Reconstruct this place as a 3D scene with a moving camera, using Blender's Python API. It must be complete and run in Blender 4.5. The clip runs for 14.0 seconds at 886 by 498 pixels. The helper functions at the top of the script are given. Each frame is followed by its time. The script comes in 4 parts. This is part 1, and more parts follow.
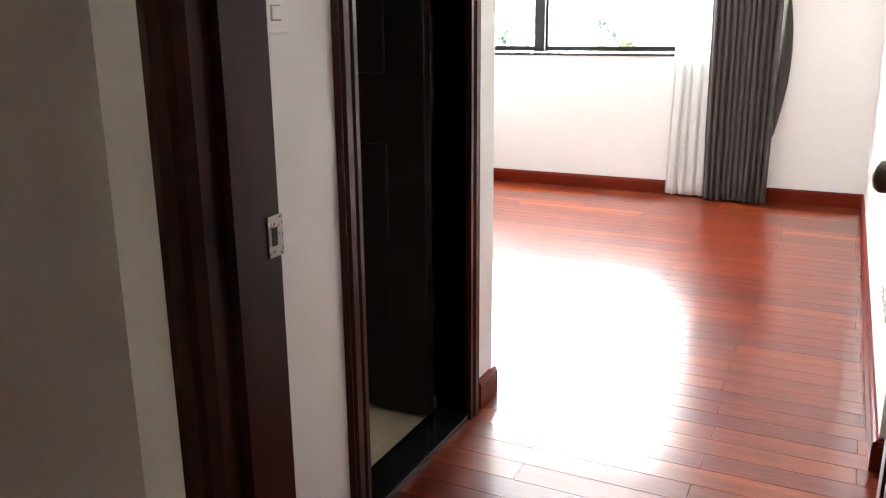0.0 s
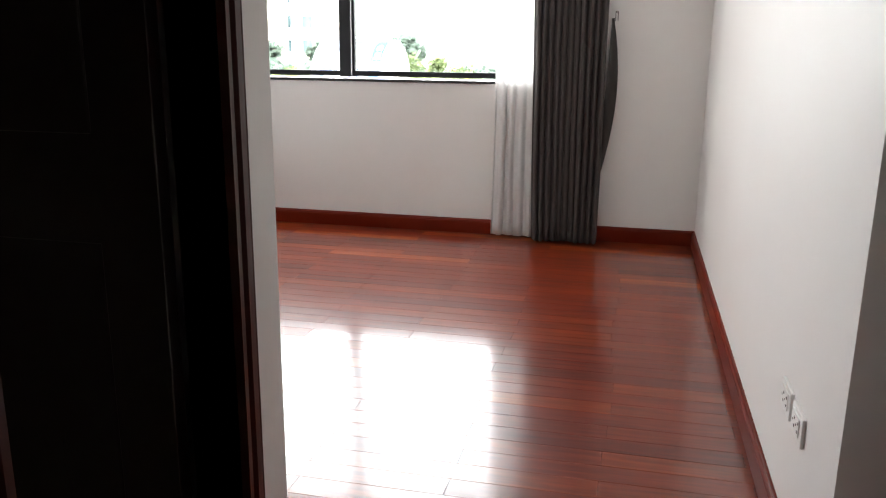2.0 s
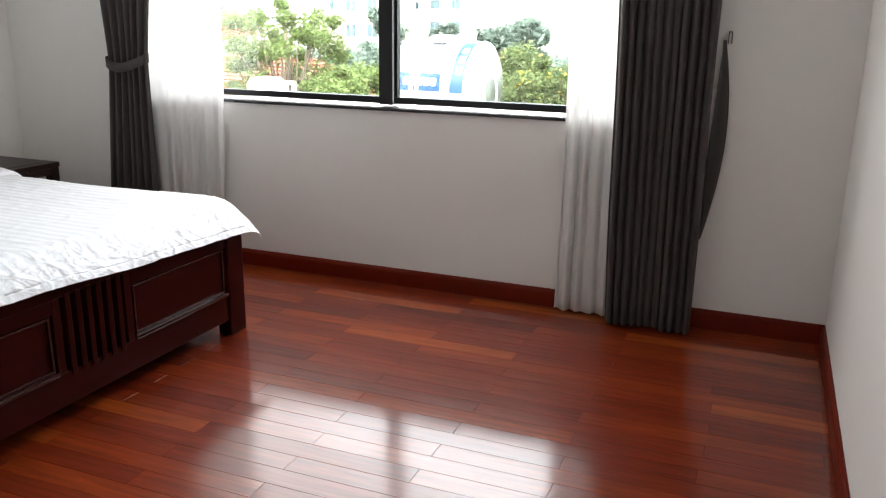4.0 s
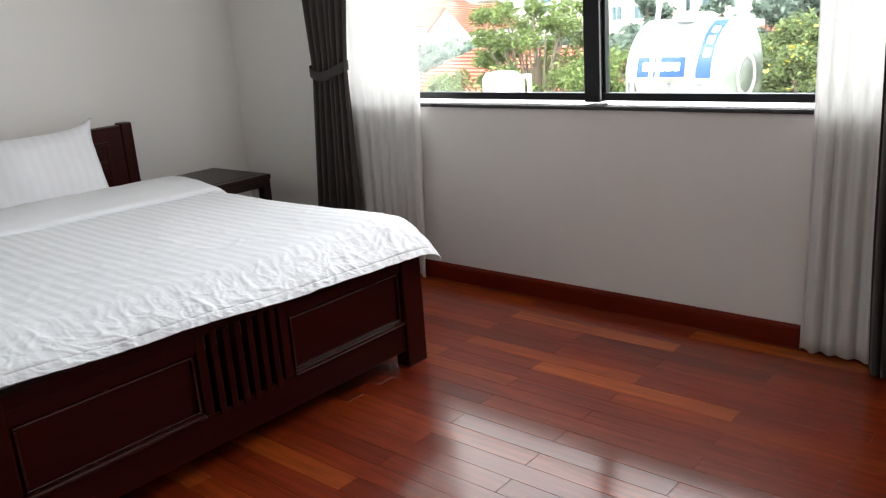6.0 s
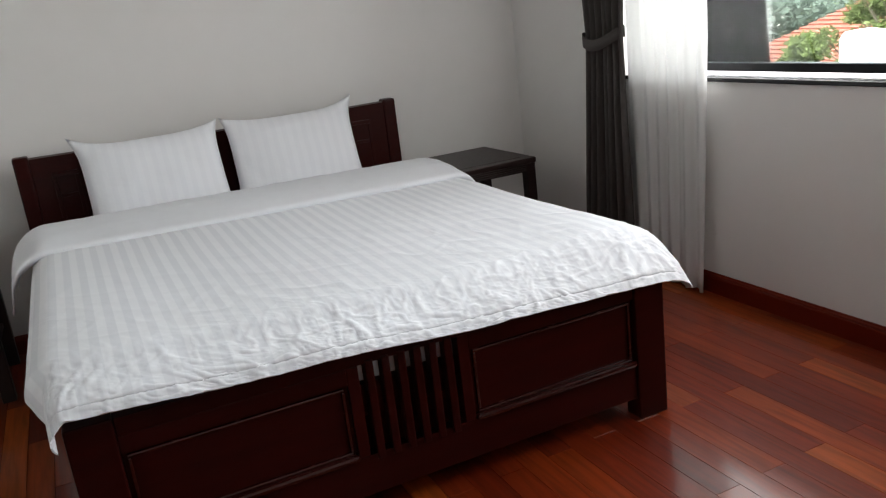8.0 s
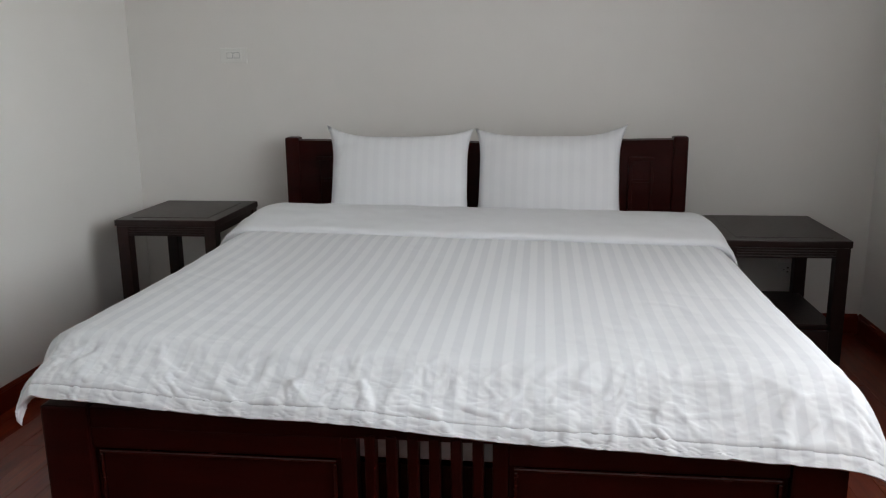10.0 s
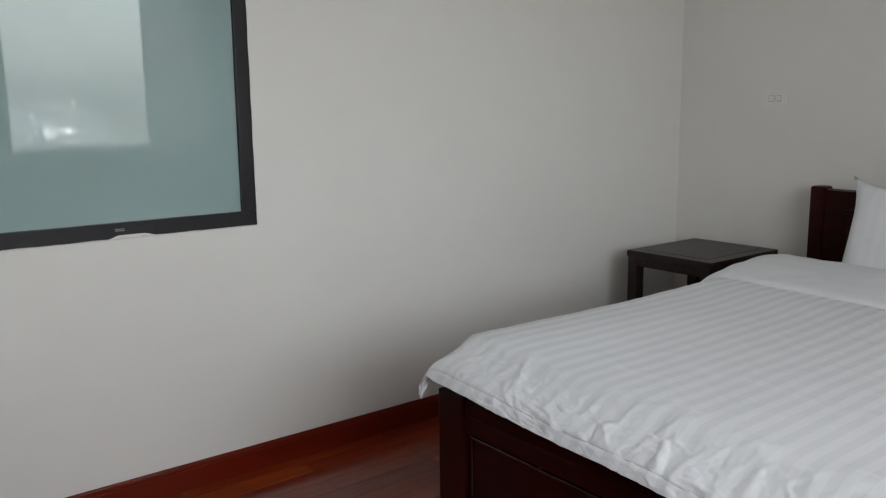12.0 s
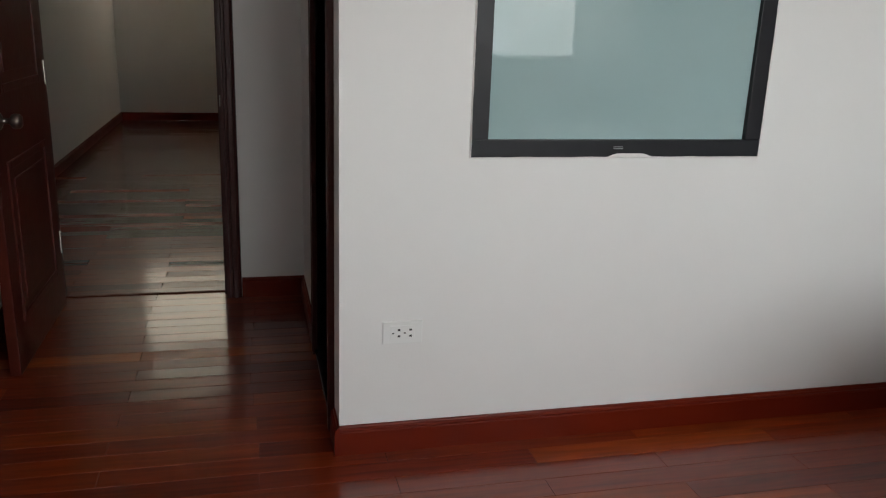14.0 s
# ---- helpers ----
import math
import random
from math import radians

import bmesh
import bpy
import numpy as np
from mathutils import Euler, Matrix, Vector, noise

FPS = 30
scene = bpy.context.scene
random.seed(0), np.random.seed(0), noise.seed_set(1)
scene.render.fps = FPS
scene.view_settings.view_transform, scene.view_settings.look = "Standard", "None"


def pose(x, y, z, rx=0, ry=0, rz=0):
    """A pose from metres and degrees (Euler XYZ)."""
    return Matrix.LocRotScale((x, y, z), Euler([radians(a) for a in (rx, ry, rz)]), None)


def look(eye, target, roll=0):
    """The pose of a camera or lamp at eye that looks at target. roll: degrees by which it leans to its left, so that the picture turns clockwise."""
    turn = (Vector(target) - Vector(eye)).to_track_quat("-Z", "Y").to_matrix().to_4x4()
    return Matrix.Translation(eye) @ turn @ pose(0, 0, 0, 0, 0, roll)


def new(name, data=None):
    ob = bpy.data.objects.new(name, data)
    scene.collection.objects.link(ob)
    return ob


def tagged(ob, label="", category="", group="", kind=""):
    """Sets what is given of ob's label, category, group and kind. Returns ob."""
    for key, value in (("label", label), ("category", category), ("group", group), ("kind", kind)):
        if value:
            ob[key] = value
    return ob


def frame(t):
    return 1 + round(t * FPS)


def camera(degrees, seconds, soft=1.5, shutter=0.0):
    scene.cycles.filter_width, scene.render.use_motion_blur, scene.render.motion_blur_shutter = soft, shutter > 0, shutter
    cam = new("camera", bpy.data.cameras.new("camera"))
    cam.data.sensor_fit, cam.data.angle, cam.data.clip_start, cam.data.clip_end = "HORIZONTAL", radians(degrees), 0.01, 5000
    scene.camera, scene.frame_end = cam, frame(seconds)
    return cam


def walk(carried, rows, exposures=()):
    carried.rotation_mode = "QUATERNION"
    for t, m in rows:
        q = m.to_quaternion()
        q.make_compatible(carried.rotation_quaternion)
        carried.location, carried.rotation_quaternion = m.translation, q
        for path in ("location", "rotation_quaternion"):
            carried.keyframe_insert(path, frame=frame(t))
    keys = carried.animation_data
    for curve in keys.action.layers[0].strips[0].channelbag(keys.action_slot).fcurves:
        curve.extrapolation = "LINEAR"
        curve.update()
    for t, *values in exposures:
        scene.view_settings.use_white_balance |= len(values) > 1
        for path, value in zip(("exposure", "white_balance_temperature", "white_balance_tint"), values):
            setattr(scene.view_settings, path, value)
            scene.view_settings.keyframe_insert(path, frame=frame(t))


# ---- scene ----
cam = camera(57.2, 14.0, soft=1.2)
PATH = [
    (0, (0.275, 1.363, 1.171), (-0.574, 3.096, 0.647), -0.4),
    (0.5, (0.19, 1.526, 1.201), (-0.423, 3.369, 0.724), 0.7),
    (1, (0.081, 1.706, 1.211), (-0.415, 3.599, 0.795), 0.0),
    (1.5, (0.027, 1.887, 1.225), (-0.351, 3.791, 0.741), -0.8),
    (2, (0.033, 2.127, 1.209), (-0.4, 4.018, 0.722), 0.6),
    (4.5, (0.122, 3.571, 1.456), (-0.686, 5.311, 0.889), -0.4),
    (5, (0.127, 3.736, 1.448), (-0.821, 5.398, 0.865), -1.8),
    (5.5, (0.155, 3.821, 1.458), (-1.008, 5.365, 0.945), -3.0),
    (6, (0.12, 3.975, 1.432), (-1.143, 5.426, 0.884), -4.1),
    (6.5, (0.013, 4.134, 1.408), (-1.347, 5.51, 0.903), -3.1),
    (7, (-0.058, 4.316, 1.402), (-1.582, 5.509, 0.897), -5.1),
    (9.5, (-0.317, 5.496, 1.337), (-2.251, 5.585, 0.832), -2.2),
    (10, (-0.472, 5.745, 1.298), (-2.409, 5.509, 0.862), -0.7),
    (10.5, (-0.588, 5.959, 1.252), (-2.423, 5.295, 0.816), -2.2),
    (11, (-0.68, 6.148, 1.259), (-2.349, 5.135, 0.827), 0.1),
    (11.5, (-0.739, 6.282, 1.324), (-2.179, 4.958, 0.909), 1.5),
    (12, (-0.75, 6.398, 1.339), (-1.955, 4.838, 0.999), -0.7),
    (12.5, (-0.705, 6.487, 1.334), (-1.768, 4.834, 0.964), 1.3),
    (13, (-0.659, 6.458, 1.338), (-1.637, 4.756, 0.954), 1.6),
    (13.5, (-0.537, 6.256, 1.335), (-1.326, 4.489, 0.832), 2.5),
    (14, (-0.425, 5.942, 1.312), (-0.885, 4.072, 0.774), 2.0),
]
walk(cam, [(t, look(eye, target, roll)) for t, eye, target, roll in PATH],
     exposures=[(0, 4.9), (0.5, 4.5), (1.0, 3.95), (2.0, 3.4), (5.0, 2.72), (6.5, 2.5), (9.5, 2.18), (10.0, 2.12), (12.5, 1.82), (14.0, 2.15)])

# ---- world, sun, exposure ----
world = bpy.data.worlds.new("overcast_sky")
scene.world = world
world.use_nodes = True
wn = world.node_tree.nodes
wl = world.node_tree.links
sky = wn.new("ShaderNodeTexSky")
sky.sky_type = "NISHITA"
sky.sun_disc = False
sky.sun_elevation = radians(50)
sky.sun_rotation = radians(150)
sky.air_density, sky.dust_density, sky.ozone_density = 1.0, 3.0, 1.0
grey = wn.new("ShaderNodeHueSaturation")
grey.inputs["Saturation"].default_value = 0.2
grey.inputs["Value"].default_value = 2.3
wl.new(sky.outputs["Color"], grey.inputs["Color"])
wl.new(grey.outputs["Color"], wn["Background"].inputs["Color"])
wn["Background"].inputs["Strength"].default_value = 0.15

sun = new("sun", bpy.data.lights.new("sun", "SUN"))
sun.data.energy, sun.data.angle, sun.data.color = 1.5, radians(14), (1.0, 0.96, 0.9)
sun.matrix_world = pose(0, 0, 30, 40, 0, -30)

# the sky's light that falls in through the window
sky_lamp = new("sky_light", bpy.data.lights.new("sky_light", "AREA"))
sky_lamp.data.shape, sky_lamp.data.size, sky_lamp.data.size_y = "RECTANGLE", 3.0, 1.4
sky_lamp.data.energy, sky_lamp.data.color = 11.5, (1.0, 0.985, 0.975)
sky_lamp.matrix_world = look((-1.875, 7.405, 1.71), (-1.875, 4.5, 1.71))


# ---- materials ----
def material(name, base, rough=0.5, metal=0.0, vary=0.0, scale=8.0, bump=0.0, bump_scale=40.0, stretch=(1, 1, 1), coat=0.0, spec=0.5, random_vary=0.0, sheen=0.0):
    """A principled surface with two scales of variation in colour, roughness and relief."""
    m = bpy.data.materials.new(name)
    m.use_nodes = True
    n, l = m.node_tree.nodes, m.node_tree.links
    b = n["Principled BSDF"]
    b.inputs["Base Color"].default_value = (*base, 1)
    b.inputs["Roughness"].default_value = rough
    b.inputs["Metallic"].default_value = metal
    b.inputs["Coat Weight"].default_value = coat
    b.inputs["Coat Roughness"].default_value = 0.08
    b.inputs["Specular IOR Level"].default_value = spec
    b.inputs["Sheen Weight"].default_value = sheen
    co = n.new("ShaderNodeTexCoord")
    mp = n.new("ShaderNodeMapping")
    mp.inputs["Scale"].default_value = stretch
    l.new(co.outputs["Object"], mp.inputs["Vector"])
    if vary or random_vary:
        big = n.new("ShaderNodeTexNoise")
        big.inputs["Scale"].default_value, big.inputs["Detail"].default_value = scale, 6
        small = n.new("ShaderNodeTexNoise")
        small.inputs["Scale"].default_value, small.inputs["Detail"].default_value = scale * 7, 4
        l.new(mp.outputs["Vector"], big.inputs["Vector"])
        l.new(mp.outputs["Vector"], small.inputs["Vector"])
        add = n.new("ShaderNodeMath")
        add.operation = "MULTIPLY_ADD"
        add.inputs[1].default_value = 0.4
        l.new(small.outputs["Fac"], add.inputs[0])
        l.new(big.outputs["Fac"], add.inputs[2])
        rng = n.new("ShaderNodeMapRange")
        rng.inputs["From Min"].default_value, rng.inputs["From Max"].default_value = 0.4, 1.0
        rng.inputs["To Min"].default_value, rng.inputs["To Max"].default_value = 1 - vary, 1 + vary
        l.new(add.outputs["Value"], rng.inputs["Value"])
        hsv = n.new("ShaderNodeHueSaturation")
        hsv.inputs["Color"].default_value = (*base, 1)
        value = rng.outputs["Result"]
        if random_vary:
            info = n.new("ShaderNodeObjectInfo")
            r2 = n.new("ShaderNodeMapRange")
            r2.inputs["To Min"].default_value, r2.inputs["To Max"].default_value = 1 - random_vary, 1 + random_vary
            l.new(info.outputs["Random"], r2.inputs["Value"])
            mul = n.new("ShaderNodeMath")
            mul.operation = "MULTIPLY"
            l.new(value, mul.inputs[0])
            l.new(r2.outputs["Result"], mul.inputs[1])
            value = mul.outputs["Value"]
        l.new(value, hsv.inputs["Value"])
        l.new(hsv.outputs["Color"], b.inputs["Base Color"])
        rr = n.new("ShaderNodeMapRange")
        rr.inputs["To Min"].default_value, rr.inputs["To Max"].default_value = rough * 0.8, min(1, rough * 1.25)
        l.new(small.outputs["Fac"], rr.inputs["Value"])
        l.new(rr.outputs["Result"], b.inputs["Roughness"])
    if bump:
        nb = n.new("ShaderNodeTexNoise")
        nb.inputs["Scale"].default_value, nb.inputs["Detail"].default_value = bump_scale, 5
        l.new(mp.outputs["Vector"], nb.inputs["Vector"])
        bp = n.new("ShaderNodeBump")
        bp.inputs["Strength"].default_value, bp.inputs["Distance"].default_value = bump, 0.01
        l.new(nb.outputs["Fac"], bp.inputs["Height"])
        l.new(bp.outputs["Normal"], b.inputs["Normal"])
    return m


paint = material("wall_paint", (0.778, 0.763, 0.744), 0.55, vary=0.025, scale=1.3, bump=0.04, bump_scale=120)
ceiling_paint = material("ceiling_paint", (0.8, 0.8, 0.78), 0.8, vary=0.02, scale=2)
floor_base = material("floor_joint", (0.1, 0.015, 0.005), 0.8, vary=0.2, spec=0.1)
dark_wood = material("dark_wood", (0.045, 0.009, 0.007), 0.34, vary=0.25, scale=5, stretch=(8, 8, 1), bump=0.015, bump_scale=20, spec=0.35)
bed_wood = material("bed_wood", (0.026, 0.0027, 0.0019), 0.32, vary=0.2, scale=3, stretch=(8, 1, 8), spec=0.12, coat=0.04)
bed_polish = material("bed_polish", (0.026, 0.0027, 0.0019), 0.25, vary=0.2, scale=3, stretch=(8, 1, 8), spec=0.4, coat=0.6)
black_wood = material("black_wood", (0.01, 0.005, 0.006), 0.3, vary=0.3, scale=4, stretch=(5, 5, 1), bump=0.01, bump_scale=25, spec=0.4)
skirting_wood = material("skirting_wood", (0.13, 0.012, 0.004), 0.3, vary=0.12, scale=0.5, stretch=(1, 1, 3), spec=0.12)
door_wood = material("door_wood", (0.065, 0.0105, 0.006), 0.34, vary=0.25, scale=4, stretch=(6, 6, 1), spec=0.2)
bronze = material("dark_bronze", (0.16, 0.14, 0.12), 0.3, metal=1.0, vary=0.15, scale=30)
stand_wood = material("stand_wood", (0.017, 0.007, 0.006), 0.36, vary=0.25, scale=6, stretch=(5, 1, 5), spec=0.35)
black_metal = material("black_aluminium", (0.011, 0.011, 0.014), 0.4, metal=0.0, vary=0.1, spec=0.3)
granite = material("black_granite", (0.012, 0.012, 0.014), 0.12, vary=0.2, scale=60)
plastic = material("white_plastic", (0.78, 0.78, 0.76), 0.3, vary=0.02)
slot_black = material("slot_black", (0.01, 0.01, 0.01), 0.6)
steel = material("brushed_steel", (0.42, 0.40, 0.37), 0.28, metal=1.0, vary=0.1, scale=30)
beige_tile = material("beige_tile", (0.5, 0.42, 0.31), 0.25, vary=0.1, scale=10)
rubber = material("joint_filler", (0.79, 0.757, 0.738), 0.8, vary=0.08, scale=40, bump=0.4, bump_scale=80)
curtain_grey = material("curtain_grey", (0.06, 0.053, 0.05), 0.85, vary=0.12, scale=120, stretch=(1, 1, 0.3), bump=0.08, bump_scale=400, spec=0.25, sheen=0.1)
cotton = material("white_cotton", (0.77, 0.785, 0.82), 0.75, vary=0.02, scale=20, bump=0.22, bump_scale=9, spec=0.3)
stainless = material("stainless", (0.5, 0.51, 0.52), 0.24, metal=1.0, vary=0.05, scale=3)
label_blue = material("label_blue", (0.002, 0.035, 0.17), 0.5, vary=0.05)
label_white = material("label_white", (0.85, 0.85, 0.85), 0.4)
render_white = material("render_white", (0.42, 0.405, 0.38), 0.85, vary=0.12, scale=0.6)
render_cream = material("render_cream", (0.34, 0.3, 0.245), 0.85, vary=0.12, scale=0.6)
roof_red = material("roof_tile_red", (0.2, 0.055, 0.032), 0.8, vary=0.25, scale=1.0)
roof_grey = material("roof_sheet_grey", (0.32, 0.33, 0.34), 0.6, vary=0.15, scale=0.8)
concrete = material("concrete", (0.42, 0.41, 0.39), 0.9, vary=0.2, scale=1.0)
window_dark = material("far_glass", (0.05, 0.08, 0.09), 0.15)
teal_frame = material("teal_frame", (0.05, 0.3, 0.32), 0.5)
bark = material("bark", (0.13, 0.1, 0.075), 0.9, vary=0.3, scale=4, bump=0.4, bump_scale=12)


def leaf_material(name, base):
    """Thin leaves: light falls on them and through them."""
    m = bpy.data.materials.new(name)
    m.use_nodes = True
    n, l = m.node_tree.nodes, m.node_tree.links
    n.remove(n["Principled BSDF"])
    df, tl, mix = n.new("ShaderNodeBsdfDiffuse"), n.new("ShaderNodeBsdfTranslucent"), n.new("ShaderNodeMixShader")
    geo, hsv, rng = n.new("ShaderNodeNewGeometry"), n.new("ShaderNodeHueSaturation"), n.new("ShaderNodeMapRange")
    rng.inputs["To Min"].default_value, rng.inputs["To Max"].default_value = 0.65, 1.4
    l.new(geo.outputs["Random Per Island"], rng.inputs["Value"])
    hsv.inputs["Color"].default_value = (*base, 1)
    l.new(rng.outputs["Result"], hsv.inputs["Value"])
    l.new(hsv.outputs["Color"], df.inputs["Color"])
    l.new(hsv.outputs["Color"], tl.inputs["Color"])
    mix.inputs["Fac"].default_value = 0.45
    l.new(df.outputs["BSDF"], mix.inputs[1])
    l.new(tl.outputs["BSDF"], mix.inputs[2])
    l.new(mix.outputs["Shader"], n["Material Output"].inputs["Surface"])
    return m


leaf_green = leaf_material("leaf_green", (0.095, 0.12, 0.052))
leaf_light = leaf_material("leaf_light", (0.115, 0.15, 0.055))
# distant crowns: the haze of the air is mixed into this paler, bluer colour
leaf_far_hazed = leaf_material("leaf_far_hazed", (0.11, 0.14, 0.115))
leaf_dark = leaf_material("leaf_dark", (0.08, 0.1, 0.06))
flower_yellow = material("flower_yellow", (0.75, 0.5, 0.03), 0.6)
grass = material("far_ground", (0.07, 0.085, 0.045), 0.95, vary=0.4, scale=0.05)


def glass_material():
    m = bpy.data.materials.new("window_glass")
    m.use_nodes = True
    n, l = m.node_tree.nodes, m.node_tree.links
    n.remove(n["Principled BSDF"])
    tr, gl, mix, fr = n.new("ShaderNodeBsdfTransparent"), n.new("ShaderNodeBsdfGlossy"), n.new("ShaderNodeMixShader"), n.new("ShaderNodeFresnel")
    tr.inputs["Color"].default_value = (0.93, 0.96, 0.95, 1)
    gl.inputs["Roughness"].default_value = 0.02
    fr.inputs["IOR"].default_value = 1.45
    l.new(fr.outputs["Fac"], mix.inputs["Fac"])
    l.new(tr.outputs["BSDF"], mix.inputs[1])
    l.new(gl.outputs["BSDF"], mix.inputs[2])
    l.new(mix.outputs["Shader"], n["Material Output"].inputs["Surface"])
    return m


glass = glass_material()


def sheer_material():
    m = bpy.data.materials.new("white_voile")
    m.use_nodes = True
    n, l = m.node_tree.nodes, m.node_tree.links
    n.remove(n["Principled BSDF"])
    tr, tl, df = n.new("ShaderNodeBsdfTransparent"), n.new("ShaderNodeBsdfTranslucent"), n.new("ShaderNodeBsdfDiffuse")
    m1, m2 = n.new("ShaderNodeMixShader"), n.new("ShaderNodeMixShader")
    weave = n.new("ShaderNodeTexNoise")
    weave.inputs["Scale"].default_value = 300
    tl.inputs["Color"].default_value = (0.7, 0.7, 0.69, 1)
    df.inputs["Color"].default_value = (0.94, 0.94, 0.93, 1)
    m1.inputs["Fac"].default_value = 0.62
    l.new(tl.outputs["BSDF"], m1.inputs[1])
    l.new(df.outputs["BSDF"], m1.inputs[2])
    rng = n.new("ShaderNodeMapRange")
    rng.inputs["To Min"].default_value, rng.inputs["To Max"].default_value = 0.78, 0.92
    l.new(weave.outputs["Fac"], rng.inputs["Value"])
    l.new(rng.outputs["Result"], m2.inputs["Fac"])
    l.new(tr.outputs["BSDF"], m2.inputs[1])
    l.new(m1.outputs["Shader"], m2.inputs[2])
    l.new(m2.outputs["Shader"], n["Material Output"].inputs["Surface"])
    return m


voile = sheer_material()


def plank_material(joined=False):
    """Red-brown varnished hardwood: grain along x, each board its own tone."""
    m = bpy.data.materials.new("varnished_planks_far" if joined else "varnished_planks")
    m.use_nodes = True
    n, l = m.node_tree.nodes, m.node_tree.links
    b = n["Principled BSDF"]
    co, mp = n.new("ShaderNodeTexCoord"), n.new("ShaderNodeMapping")
    own = n.new("ShaderNodeNewGeometry").outputs["Random Per Island"] if joined else n.new("ShaderNodeObjectInfo").outputs["Random"]
    mp.inputs["Scale"].default_value = (1.6, 22, 22)
    shift = n.new("ShaderNodeVectorMath")
    shift.operation = "MULTIPLY_ADD"
    shift.inputs[1].default_value = (37, 91, 13)
    l.new(own, shift.inputs[0])
    l.new(co.outputs["Object"], shift.inputs[2])
    l.new(shift.outputs["Vector"], mp.inputs["Vector"])
    grain = n.new("ShaderNodeTexNoise")
    grain.inputs["Scale"].default_value, grain.inputs["Detail"].default_value, grain.inputs["Distortion"].default_value = 2.2, 7, 0.6
    l.new(mp.outputs["Vector"], grain.inputs["Vector"])
    tone = n.new("ShaderNodeValToRGB")
    e = tone.color_ramp.elements
    e[0].position, e[0].color = 0.0, (0.105, 0.011, 0.003, 1)
    e[1].position, e[1].color = 1.0, (0.3, 0.06, 0.008, 1)
    for p, c in ((0.15, (0.145, 0.0155, 0.0035, 1)), (0.6, (0.17, 0.02, 0.004, 1)), (0.9, (0.21, 0.029, 0.0045, 1))):
        k = e.new(p)
        k.color = c
    l.new(own, tone.inputs["Fac"])
    rng = n.new("ShaderNodeMapRange")
    rng.inputs["From Min"].default_value, rng.inputs["From Max"].default_value = 0.3, 0.7
    rng.inputs["To Min"].default_value, rng.inputs["To Max"].default_value = 0.7, 1.25
    l.new(grain.outputs["Fac"], rng.inputs["Value"])
    hsv = n.new("ShaderNodeHueSaturation")
    l.new(tone.outputs["Color"], hsv.inputs["Color"])
    l.new(rng.outputs["Result"], hsv.inputs["Value"])
    l.new(hsv.outputs["Color"], b.inputs["Base Color"])
    b.inputs["Roughness"].default_value = 0.4
    b.inputs["Specular IOR Level"].default_value = 0.1
    b.inputs["Coat Weight"].default_value = 1.0
    b.inputs["Coat IOR"].default_value = 1.47
    b.inputs["Coat Roughness"].default_value = 0.14
    wave = n.new("ShaderNodeTexNoise")
    wave.inputs["Scale"].default_value = 3.0
    l.new(shift.outputs["Vector"], wave.inputs["Vector"])
    bp = n.new("ShaderNodeBump")
    bp.inputs["Strength"].default_value, bp.inputs["Distance"].default_value = 0.05, 0.02
    l.new(wave.outputs["Fac"], bp.inputs["Height"])
    # boards lie slightly out of level, each by its own amount
    tip, lean, unit = n.new("ShaderNodeMapRange"), n.new("ShaderNodeCombineXYZ"), n.new("ShaderNodeVectorMath")
    tip.inputs["To Min"].default_value, tip.inputs["To Max"].default_value = -0.046, -0.018
    l.new(own, tip.inputs["Value"])
    l.new(tip.outputs["Result"], lean.inputs["Y"])
    l.new(bp.outputs["Normal"], unit.inputs[0])
    l.new(lean.outputs["Vector"], unit.inputs[1])
    even = n.new("ShaderNodeVectorMath")
    even.operation = "NORMALIZE"
    l.new(unit.outputs["Vector"], even.inputs[0])
    l.new(even.outputs["Vector"], b.inputs["Coat Normal"])
    return m


planks, planks_far = plank_material(), plank_material(True)


